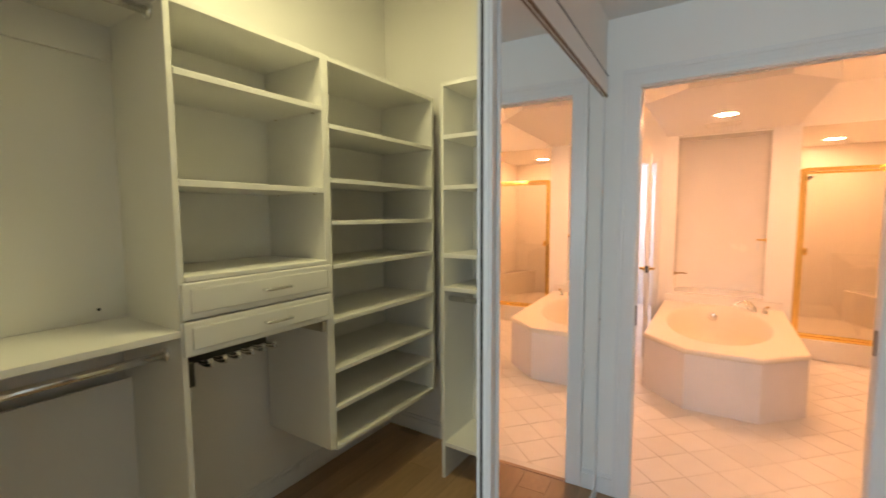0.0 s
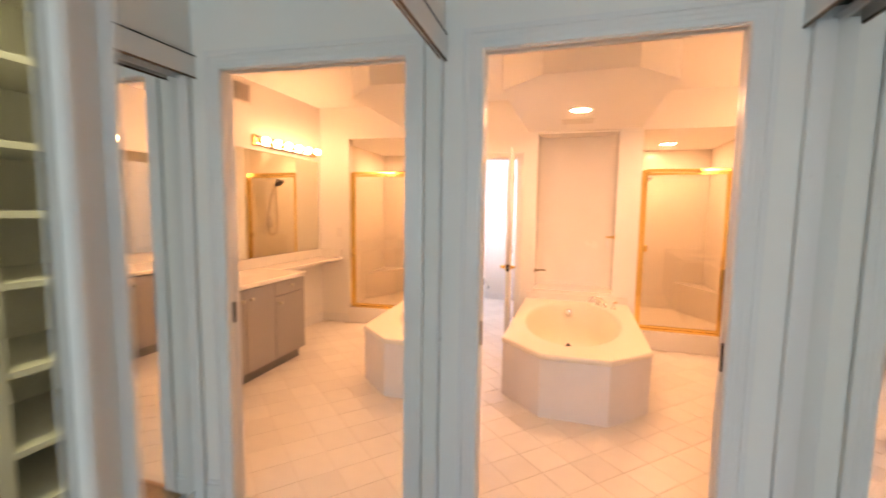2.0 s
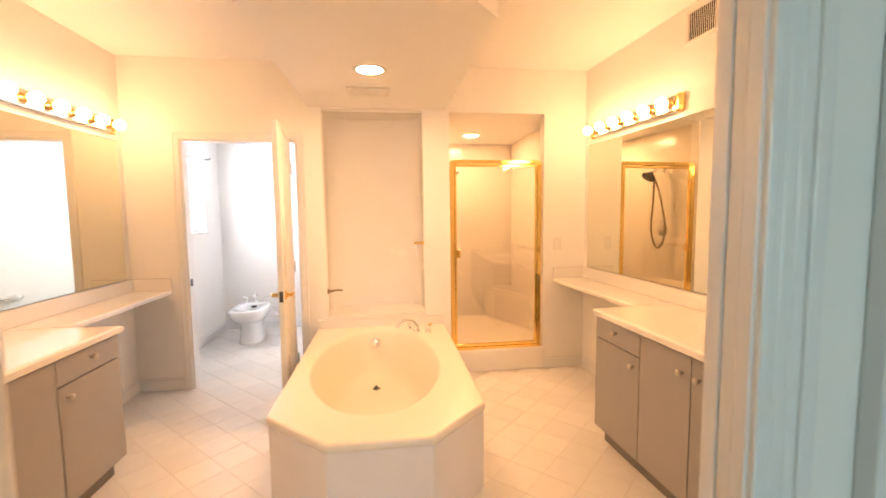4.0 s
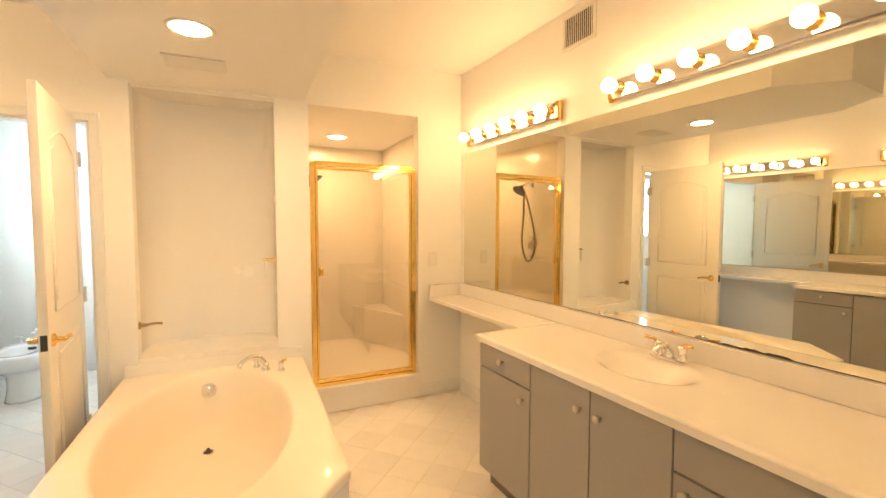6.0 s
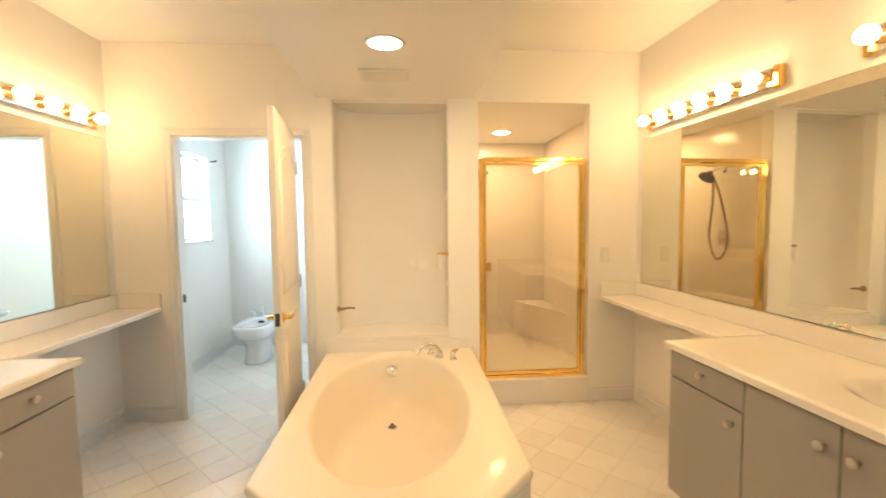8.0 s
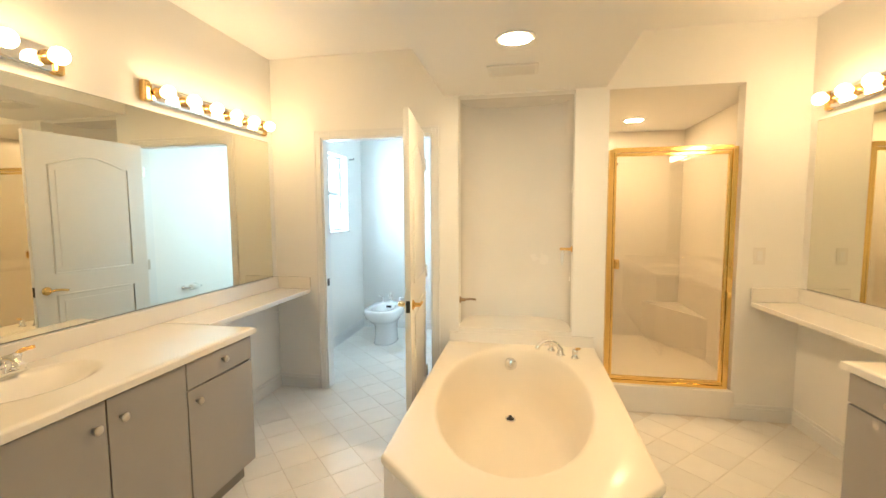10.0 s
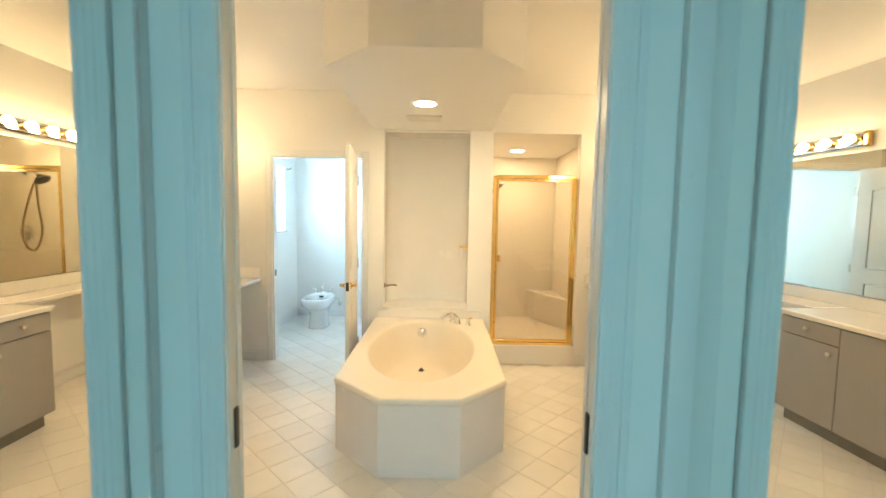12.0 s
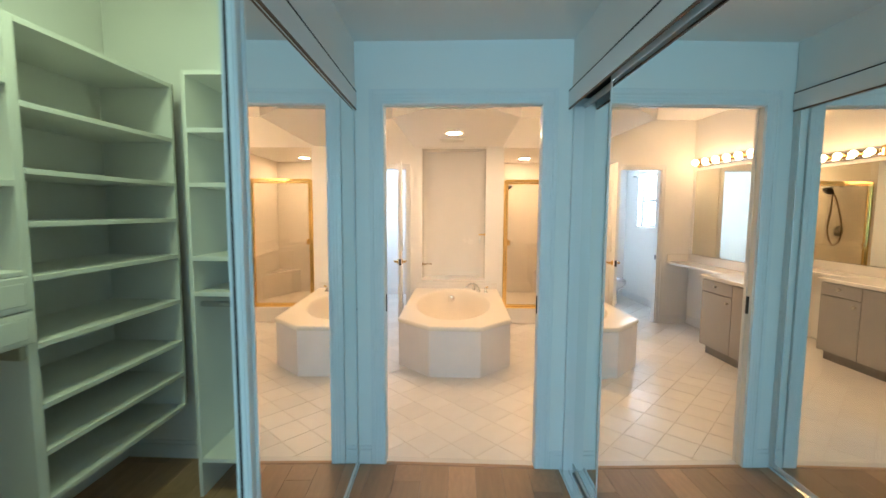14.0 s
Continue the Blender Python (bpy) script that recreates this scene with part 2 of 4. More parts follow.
# far wall with the toilet-room doorway, the arched bath niche and the shower opening
AL, AR, AZ0, AZ1 = -0.083, 0.75, 0.565, 2.29
SL, SR, SZ1 = 0.975, 1.82, 2.28
w = Mesh().box(BL, TL, BY, BY + 0.1, 0, TOP).box(TL, TR, BY, BY + 0.1, TH, TOP).box(TR, AL, BY, BY + 0.1, 0, TOP)
w.box(AL, AR, BY, BY + 0.1, 0, AZ0 - 0.025).box(AL, AR, BY, BY + 0.1, AZ1, TOP).box(AR, SL, BY, BY + 0.1, 0, TOP)
w.box(SL, SR, BY, BY + 0.1, SZ1, TOP).box(SR, BR, BY, BY + 0.1, 0, TOP)
solid("wall_north", w, WALL, "white painted far wall with niche and shower openings", "wall")
# curved back of the niche
N = 20
arc = [(0.5 * (AL + AR) + 0.5 * (AR - AL) * math.copysign(abs(math.cos(a)) ** 0.6, math.cos(a)), BY + 0.1 + 0.32 * math.sin(a) ** 0.6) for a in [math.pi * k / N for k in range(N + 1)]]
w = Mesh()
lo, hi = [[w.bm.verts.new((x, y, z)) for x, y in arc] for z in (AZ0 - 0.03, AZ1)]
for k in range(N):
    w.bm.faces.new((lo[k], lo[k + 1], hi[k + 1], hi[k])).smooth = True
w.bm.faces.new(hi)
solid("wall_niche", w, WALLTILE, "curved ivory tiled niche behind the bathtub", "wall")
ledge = [(AR - 0.002, BY - 0.03), (AL + 0.002, BY - 0.03)] + [(x, y - 0.004) for x, y in arc[::-1]]
solid("niche_sill", Mesh().prism(ledge, AZ0 - 0.028, AZ0 + 0.006), MARBLE, "white marble sill in the bath niche", "sill")
# toilet room
solid("wall_toilet_north", Mesh().box(BL, 0.0, 7.38, 7.48, 0, TOP), WALL, "white back wall of the toilet room", "wall")
solid("wall_toilet_east", Mesh().box(-0.2, -0.11, BY + 0.1, 7.38, 0, TOP), WALL, "white side wall of the toilet room", "wall")
solid("ceiling_toilet", Mesh().box(BL, -0.2, BY + 0.1, 7.38, 2.4, 2.44), CEIL, "white ceiling of the toilet room", "ceiling")
# shower
SX0, SX1, SY1 = 0.90, 2.02, 7.15
w = Mesh().box(SX0 - 0.08, SX0, BY + 0.1, SY1, 0, SZ1)
solid("wall_shower_west", w, SHOWERTILE, "ivory tiled shower wall behind the shower head", "wall")
solid("wall_shower_north", Mesh().box(SX0 - 0.08, SX1 + 0.1, SY1, SY1 + 0.08, 0, SZ1), SHOWERTILE, "ivory tiled back wall of the shower", "wall")
solid("wall_shower_east", Mesh().box(SX1, SX1 + 0.08, BY + 0.1, SY1, 0, SZ1), SHOWERTILE, "ivory tiled side wall of the shower", "wall")
solid("ceiling_shower", Mesh().box(SX0 - 0.08, SX1 + 0.1, BY + 0.1, SY1 + 0.08, SZ1 + 0.002, SZ1 + 0.04), CEIL, "white ceiling over the shower", "ceiling")
solid("shower_floor", Mesh().box(SX0, SX1, BY + 0.1, SY1, 0, 0.10), ACRYLIC, "almond shower tray floor", "floor")
# grooves between the courses of shower wall panels
for z in (0.75, 1.42):
    t = Mesh().box(SX0, SX0 + 0.004, BY + 0.1, SY1, z, z + 0.008).box(SX0, SX1, SY1 - 0.004, SY1, z, z + 0.008).box(SX1 - 0.004, SX1, BY + 0.1, SY1, z, z + 0.008)
    solid("trim", t, GROUT, "beige grout line round the shower walls", "trim")

# ceilings
solid("ceiling_bath", Mesh().box(BL - 0.08, BR + 0.25, DY1, BY, BH, BH + 0.05), CEIL, "white painted bathroom ceiling", "ceiling")
SOFFIT = [(-0.19, BY), (-0.19, 3.756), (0.117, 3.447), (0.68, 3.447), (0.952, 3.756), (0.952, BY)]
solid("ceiling_soffit", Mesh().prism(SOFFIT, SOF, BH), CEIL, "white dropped soffit over the bathtub", "ceiling")
solid("ceiling_hall", Mesh().box(HL - 0.1, HR + 0.1, -1.2, DY0, HH, HH + 0.05), CEIL, "white painted hall ceiling", "ceiling")
solid("ceiling_closet", Mesh().box(-1.65, HL - 0.1, -1.2, DY0, 2.88, TOP), CEIL, "white closet ceiling", "ceiling")

# hall and closet walls
CB = -1.55
OP0 = -0.35                    # start of the sliding-door openings
solid("wall_closet_back", Mesh().box(CB - 0.1, CB, -1.2, DY0, 0, TOP), WALL, "white painted closet back wall", "wall")
solid("wall_closet_south", Mesh().box(CB, HL - 0.1, -0.5, OP0, 0, TOP), WALL, "white closet end wall", "wall")
w = Mesh().box(HL - 0.1, HL, OP0, DY0, 2.115, TOP).box(HL - 0.1, HL, -1.2, OP0, 0, TOP)
solid("wall_hall_west", w, WALL, "white wall over the mirrored closet doors", "wall")
w = Mesh().box(HR, HR + 0.1, OP0, DY0, 2.115, TOP).box(HR, HR + 0.1, -1.2, OP0, 0, TOP)
solid("wall_hall_east", w, WALL, "white wall over the closed mirrored closet doors", "wall")
w = Mesh().box(1.62, 1.7, -0.5, DY0, 0, 2.5).box(HR + 0.1, 1.62, -0.5, -0.42, 0, 2.5).box(HR + 0.1, 1.62, -0.42, DY0, 2.42, 2.5)
solid("wall_closet_east", w, WALL, "white inside of the closed closet", "wall")
# bedroom behind, closed round
w = Mesh().box(-2.2, -2.1, -3.6, -1.2, 0, 2.6).box(2.9, 3.0, -3.6, -1.2, 0, 2.6)
w.box(-2.1, HL - 0.1, -1.2, -1.12, 0, 2.6).box(HR + 0.1, 2.9, -1.2, -1.12, 0, 2.6).box(HL - 0.1, HR + 0.1, -1.2, -1.12, HH, 2.6)
w.box(-2.1, 2.9, -3.7, -3.6, 0, 0.55).box(-2.1, 2.9, -3.7, -3.6, 2.35, 2.6).box(-2.1, -0.8, -3.7, -3.6, 0.55, 2.35).box(1.6, 2.9, -3.7, -3.6, 0.55, 2.35)
solid("wall_bedroom", w, WALL, "white bedroom walls at the end of the hall", "wall")
solid("ceiling_bedroom", Mesh().box(-2.2, 3.0, -3.7, -1.12, 2.6, 2.65), CEIL, "white bedroom ceiling", "ceiling")

# floor beds
solid("floor", Mesh().box(-1.75, 2.55, DY0 + 0.03, 7.5, -0.1, -0.0022), GROUT, "beige grout bed under ivory tiles", "floor")
solid("floor_hall", Mesh().box(-2.2, 3.0, -3.7, DY0 + 0.03, -0.1, -0.006), BROWN, "brown wooden plank floor of hall and closet", "floor")

# doorway lining: two boards a side with the pocket between them
for x0, x1, s in ((DL - 0.015, DL, 1), (DR, DR + 0.015, -1)):
    t = Mesh().box(x0, x1, DY0 - 0.004, DY0 + 0.018, 0, DH, 0.002).box(x0, x1, DY0 + 0.044, DY1 + 0.004, 0, DH, 0.002)
    solid("door_jamb", t, TRIM, "white painted jamb with a pocket-door slot", "jamb")
t = Mesh().box(DL - 0.015, DR + 0.015, DY0 - 0.004, DY0 + 0.018, DH, DH + 0.014, 0.002).box(DL - 0.015, DR + 0.015, DY0 + 0.044, DY1 + 0.004, DH, DH + 0.014, 0.002)
solid("door_head", t, TRIM, "white painted head jamb with a track slot", "jamb")
for x0, x1 in ((DL - 0.2, DL - 0.002), (DR + 0.002, DR + 0.2)):
    d = thing("pocket_door", (0.5 * (x0 + x1), DY0 + 0.031, 0), "white pocket door slid back into the wall", "door", "pocket doors")
    part("leaf", Mesh().box(x0, x1, DY0 + 0.0195, DY0 + 0.0425, 0.01, DH, 0.002), DOOR, d)
    e = x1 if x0 < 0.3 else x0
    part("edge_pull", Mesh().box(e - 0.006, e + 0.006, DY0 + 0.0225, DY0 + 0.0395, 0.90, 1.0, 0.002), DARK, d, "dark bronze edge pull")


def casing(name, y, out, x0, x1, z1, wide, label):
    """moulded trim on three sides of a doorway; out: -1 towards smaller y"""
    t = Mesh()
    for a, w, d in ((0.0015, wide - 0.003, 0.012), (0, wide * 0.28, 0.017), (wide * 0.38, wide * 0.12, 0.0132), (wide * 0.6, wide * 0.12, 0.0132), (wide * 0.82, wide * 0.18, 0.0136)):
        ya, yb = sorted((y + out * 0.001, y + out * d))
        bv = min(0.003, w * 0.2)
        t.box(x0 - wide + a, x0 - wide + a + w, ya, yb, 0, z1 + wide - a, bv)
        t.box(x1 + wide - a - w, x1 + wide - a, ya, yb, 0, z1 + wide - a, bv)
        t.box(x0 - wide + a + w, x1 + wide - a - w, ya, yb, z1 + wide - a - w, z1 + wide - a, bv)
    return solid(name, t, TRIM, label, "trim")


casing("trim", DY0, -1, DL - 0.004, DR + 0.004, DH + 0.004, 0.078, "white fluted casing round the bathroom doorway")
casing("trim", DY1, 1, DL - 0.004, DR + 0.004, DH + 0.004, 0.07, "white casing on the bathroom side of the doorway")
casing("trim", BY, -1, TL + 0.0, TR - 0.0, TH, 0.055, "white casing round the toilet-room doorway")
t = Mesh().box(TL - 0.0, TL + 0.014, BY + 0.001, BY + 0.1, 0, TH, 0.001).box(TR - 0.014, TR, BY + 0.001, BY + 0.1, 0, TH, 0.001).box(TL, TR, BY + 0.001, BY + 0.1, TH - 0.014, TH, 0.001)
solid("door_jamb", t, TRIM, "white jamb of the toilet-room doorway", "jamb")
d = thing("strike_plate", (TL + 0.015, BY + 0.05, 0.88), "dark bronze strike plate on the toilet-room jamb", "strike plate")
part("plate", Mesh().box(TL + 0.0135, TL + 0.017, BY + 0.02, BY + 0.055, 0.85, 0.91, 0.001), DARK, d)
solid("threshold", Mesh().box(DL, DR, DY0 - 0.015, DY0 + 0.012, -0.01, 0.011, 0.004), WOOD, "brown wooden threshold strip", "threshold")
solid("threshold", Mesh().box(DL, DR, DY0 + 0.0125, DY0 + 0.06, -0.01, 0.008, 0.003), MARBLE, "pale marble threshold strip", "threshold")


def baseboard(a, b, h=0.11, d=0.014):
    (x0, y0), (x1, y1) = a, b
    L = math.hypot(x1 - x0, y1 - y0)
    m = pose(x0, y0, 0, 0, 0, math.degrees(math.atan2(y1 - y0, x1 - x0)))
    t = Mesh().box(0, L, 0.0005, d, 0, h * 0.8, 0.002, m).box(0, L, 0.0005, d * 0.6, h * 0.8, h, 0.002, m)
    return solid("baseboard", t, TRIM, "white painted baseboard", "baseboard")


baseboard((DL - 0.084, DY0), (HL - 0.0, DY0))
baseboard((HR, DY0), (DR + 0.084, DY0))
baseboard((SL - 0.0, BY), (0.92, BY))
baseboard((BR, BY), (SR + 0.0, BY))
baseboard((BR, 4.3), (BR, BY - 0.015)).matrix_basis = EAST
baseboard((TL - 0.06, BY), (BL, BY))
baseboard((BL, BY - 0.015), (BL, 4.3)).matrix_basis = WEST
baseboard((CB, DY0 - 0.016), (CB, OP0))
baseboard((HL - 0.1, DY0), (CB + 0.016, DY0))
baseboard((-0.2, 7.38), (BL, 7.38))
baseboard((BL, 7.36), (BL, BY + 0.1))
baseboard((-0.2, BY + 0.12), (-0.2, 7.36))

# the hall runs a little askew to the bathroom
SKEW = Matrix.Translation((0, 2.2, 0)) @ pose(0, 0, 0, 0, 0, 1.95) @ Matrix.Translation((0, -2.2, 0))
for n in ("wall_hall_west", "wall_hall_east"):
    bpy.data.objects[n].matrix_basis = SKEW

# ---- mirrored sliding doors ----
PZ0, PZ1 = 0.022, 2.045


def sliding_door(x, face, y0, y1, label, near=0.045, far=0.014):
    """mirror panel in the plane x, its face towards face (+1: larger x)"""
    d = thing("sliding_mirror_door", (x, 0.5 * (y0 + y1), PZ0), label, "mirrored door", "sliding mirror doors")
    b = x - face * 0.03
    a0, a1 = sorted((x, b))
    part("back_panel", Mesh().box(a0 + 0.006, a1 - 0.006, y0 + 0.01, y1 - 0.01, PZ0 + 0.01, PZ1 - 0.01), PLASTIC, d)
    g0, g1 = sorted((x - face * 0.0055, x - face * 0.0025))
    part("mirror_glass", Mesh().box(g0, g1, y0 + near * 0.5, y1 - far * 0.5, PZ0 + 0.02, PZ1 - 0.02), MIRROR, d, "silvered mirror glass")
    for ya, yb in ((y0, y0 + near), (y1 - far, y1)):
        s = Mesh().box(a0, a1, ya, yb, PZ0, PZ1, 0.003)
        f0, f1 = sorted((x, x + face * 0.007))
        if yb - ya > 0.03:
            s.box(f0, f1, ya + 0.002, ya + 0.014, PZ0, PZ1, 0.003).box(f0, f1, yb - 0.014, yb - 0.002, PZ0, PZ1, 0.003)
        st = part("stile", s, ALU, d, "white ribbed metal stile")
        if yb - ya > 0.04:
            e0 = ya - 0.001 if ya == y0 else yb - 0.002
            # raised dark strip paints the shade of a groove in the stile's edge
            part("groove_seal", Mesh().box(a0 + 0.010, a0 + 0.017, e0, e0 + 0.003, PZ0, PZ1), DARK, st, "dark strip painting the shaded groove in the stile")
    for za, zb in ((PZ0, PZ0 + 0.03), (PZ1 - 0.03, PZ1)):
        part("rail", Mesh().box(a0, a1, y0 + near, y1 - far, za, zb, 0.003), ALU, d)
    d.matrix_basis = SKEW @ d.matrix_basis
    return d


sliding_door(HL + 0.002, 1, 0.900, 2.215, "mirrored closet door slid open, white metal stiles", 0.058)
sliding_door(HR + 0.016, -1, 0.40, 1.72, "closed front mirrored closet door, slim frame", 0.016, 0.016)
sliding_door(HR + 0.056, -1, 1.0, 2.222, "closed rear mirrored closet door, slim frame", 0.03, 0.016)
sliding_door(HR + 0.056, -1, OP0 + 0.01, 0.50, "closed mirrored closet door beside the bedroom", 0.03, 0.03)
for xa, xb in ((HL - 0.065, HL + 0.01), (HR - 0.02, HR + 0.09)):
    k = thing("sliding_track", (0.5 * (xa + xb), 1.0, 0), "white metal sliding-door track with a floor guide", "door track", "door tracks")
    f = (xb - 0.008, xb) if xa < 0 else (xa, xa + 0.008)
    part("fascia", Mesh().box(*f, OP0, DY0 - 0.002, 2.025, 2.112, 0.002), TRIM, k)
    # brown strip stands in for the shade along the fascia's underside
    part("fascia_shade", Mesh().box(f[0] + 0.0005, f[1] - 0.0005, OP0, DY0 - 0.003, 2.0165, 2.0245), BROWN, k, "brown strip painting shade under the fascia")
    # solid dark strip drawn in as the shade between fascia and wall
    part("fascia_gap", Mesh().box(f[0] + 0.001, f[1] + 0.0006 if xa < 0 else f[1] - 0.001, OP0, DY0 - 0.002, 2.1125, 2.118) if xa < 0 else Mesh().box(f[0] - 0.0006, f[1], OP0, DY0 - 0.002, 2.1125, 2.118), DARK, k, "dark strip painting the shaded gap over the fascia")
    part("top_channel", Mesh().box(xa + 0.002 if xa < 0 else xa + 0.01, xb - 0.01 if xa < 0 else xb, OP0, DY0 - 0.002, 2.075, 2.112), DARK, k)
    fl = Mesh()
    for q in (xa + 0.012, 0.5 * (xa + xb), xb - 0.012):
        fl.box(q - 0.002, q + 0.002, OP0, DY0 - 0.002, 0.008, 0.02)
    fl.box(xa, xb, OP0, DY0 - 0.002, 0.006, 0.010)
    part("floor_guide", fl, CHROME, k)
    k.matrix_basis = SKEW @ k.matrix_basis
# closing strips beside the rear panel
solid("trim", Mesh().box(HR + 0.002, HR + 0.1, DY0 - 0.028, DY0 - 0.001, 0, 2.03, 0.003), TRIM, "white side strip of the closet opening", "trim")
solid("trim", Mesh().box(HL - 0.1, HL - 0.002, DY0 - 0.034, DY0 - 0.001, 0, 2.03, 0.003), TRIM, "white side strip of the open closet", "trim")

# ---- closet fittings ----
CF = -1.09                      # front of the shelving
CK = -1.47                      # its back panels
BT = 0.019                      # board


def board(name, parent, x0, x1, y0, y1, z0, z1, label=""):
    return part(name, Mesh().box(x0, x1, y0, y1, z0, z1, 0.0015), MELAMINE, parent, label)


# hanging unit
H0, H1 = 0.16, 0.685
u = thing("hanging_unit", (-1.3, 0.42, 0), "white melamine hanging unit with a shelf and two chrome rods", "closet unit")
board("side_panel", u, CB + 0.02, CF, H0 - BT, H0, 0, 2.13)
board("back_panel", u, CK - 0.012, CK, H0, H1, 1.09, 2.127)
board("back_panel", u, CK - 0.012, CK, H0, H1, 0.10, 0.86)
board("shelf", u, CK, CF + 0.004, H0 + 0.001, H1 - 0.001, 1.068, 1.09)
board("top_shelf", u, CK, CF + 0.004, H0 + 0.001, H1 - 0.001, 2.105, 2.127)
board("cleat", u, CK - 0.01, CK + 0.016, H0 + 0.001, H1 - 0.001, 1.99, 2.1045)
for z, x in ((0.995, CF - 0.10), (2.088, CF - 0.085)):
    r = part("rod", Mesh().rod((x, H0, z), (x, H1, z), 0.0135), CHROME, u, "polished chrome clothes rod")
    for y, s in ((H0, 1), (H1, -1)):
        part("rod_socket", Mesh().lathe([(0.024, 0), (0.024, 0.006), (0.019, 0.012)], Matrix.Translation((x, y, z)) @ pose(0, 0, 0, -90 * s)), CHROME, r)
f = Mesh()
for y, z in ((0.30, 1.12), (0.60, 1.13)):
    f.lathe([(0.006, 0), (0.0, 0.003)], Matrix.Translation((CK, y, z)) @ pose(0, 0, 0, 0, 90, 0), 8)
part("screws", f, DARK, u)["kind"] = "stuff"

# drawer unit
D0, D1 = 0.685, 1.31
u = thing("drawer_unit", (-1.3, 1.0, 0), "white melamine unit with open shelves over two drawers", "closet unit")
board("side_panel", u, CB + 0.02, CF, D0, D0 + BT, 0, 2.13)
board("side_panel", u, CB + 0.02, CF, D1 - BT, D1, 0.395, 2.13)
board("back_panel", u, CK - 0.012, CK, D0 + BT, D1 - BT, 1.25, 2.128)
for z in (2.117, 1.903, 1.56):
    board("shelf", u, CK, CF + 0.002, D0 + BT + 0.001, D1 - BT - 0.001, z - 0.011, z + 0.011)
for z in (1.892, 1.549):
    for x in (CF - 0.05, CK + 0.08):
        part("shelf_pin", Mesh().rod((x, D1 - BT, z - 0.004), (x, D1 - BT - 0.012, z - 0.004), 0.004, 8), NICKEL, u, "small metal shelf pin")
part("counter", Mesh().box(CK, CF + 0.012, D0 + BT + 0.001, D1 - BT - 0.001, 1.243, 1.262, 0.004), MELAMINE, u)
board("rail", u, CK, CF - 0.002, D0 + BT + 0.001, D1 - BT - 0.001, 0.995, 1.005)
for z0, z1 in ((1.1195, 1.2415), (1.000, 1.1155)):
    dr = Mesh().box(CF - 0.30, CF - 0.001, D0 + 0.03, D1 - 0.03, z0 + 0.012, z1 - 0.01)
    dr.box(CF, CF + 0.017, D0 + 0.003, D1 - 0.003, z0, z1, 0.006)
    dr.box(CF + 0.015, CF + 0.021, D0 + 0.028, D1 - 0.028, z0 + 0.02, z1 - 0.02, 0.005)
    q = part("drawer", dr, MELAMINE, u)
    yc, zc = 0.5 * (D0 + D1) + 0.03, 0.5 * (z0 + z1)
    part("handle", Mesh().tube(spline([(CF + 0.02, yc - 0.055, zc), (CF + 0.042, yc - 0.05, zc), (CF + 0.045, yc, zc + 0.001), (CF + 0.042, yc + 0.05, zc), (CF + 0.02, yc + 0.055, zc)], 5), 0.006, 8), CHROME, q, "curved chrome pull")
# slide-out tie rack
r = thing("tie_rack", (CF - 0.2, D0 + 0.06, 0.93), "dark metal slide-out rack with chrome pegs under the drawers", "tie rack")
part("slide", Mesh().box(CF - 0.36, CF - 0.02, D0 + BT + 0.001, D0 + BT + 0.03, 0.885, 0.975, 0.006), DARK, r)
part("bar", Mesh().box(CF - 0.075, CF - 0.05, D0 + BT + 0.031, D0 + 0.34, 0.955, 0.985, 0.004), DARK, r)
for k in range(6):
    y = D0 + 0.075 + 0.05 * k
    part("peg", Mesh().tube(spline([(CF - 0.06, y, 0.962), (CF - 0.02, y + 0.008, 0.958), (CF + 0.006, y + 0.014, 0.966)], 4), 0.0075, 8).tube(spline([(CF - 0.06, y + 0.01, 0.95), (CF - 0.03, y + 0.02, 0.94), (CF - 0.008, y + 0.026, 0.946)], 4), 0.007, 8), CHROME, r)
r = thing("valet_slide", (CF - 0.17, D1 - 0.035, 0.965), "grey metal slide rail beneath the drawers", "slide rail")
part("rail", Mesh().box(CF - 0.35, CF - 0.003, D1 - BT - 0.026, D1 - BT - 0.001, 0.945, 0.992, 0.004), NICKEL, r)

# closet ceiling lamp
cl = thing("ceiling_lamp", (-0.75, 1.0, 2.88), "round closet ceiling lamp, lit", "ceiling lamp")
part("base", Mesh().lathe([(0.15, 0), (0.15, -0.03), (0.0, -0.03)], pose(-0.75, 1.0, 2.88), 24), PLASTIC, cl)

# shoe tower
T0, T1 = 1.31, 2.13
u = thing("shoe_tower", (-1.3, 1.72, 0.39), "tall white melamine tower with eight shoe shelves", "closet unit")
board("side_panel", u, CB + 0.02, CF, T0, T0 + BT, 0.39, 2.13)
board("side_panel", u, CB + 0.02, CF, T1 - BT, T1, 0.39, 2.13)
board("back_panel", u, CK - 0.012, CK, T0 + BT, T1 - BT, 0.39, 2.127)
for z in (2.117, 1.837, 1.606, 1.419, 1.225, 0.98, 0.751, 0.573, 0.388):
    board("shelf", u, CK, CF + 0.002, T0 + BT + 0.001, T1 - BT - 0.001, z - 0.010, z + 0.010)
part("filler_strip", Mesh().box(CB + 0.02, CF - 0.006, T1 + 0.001, T1 + 0.012, 0.39, 2.13), BROWN, u, "raw brown board edge")

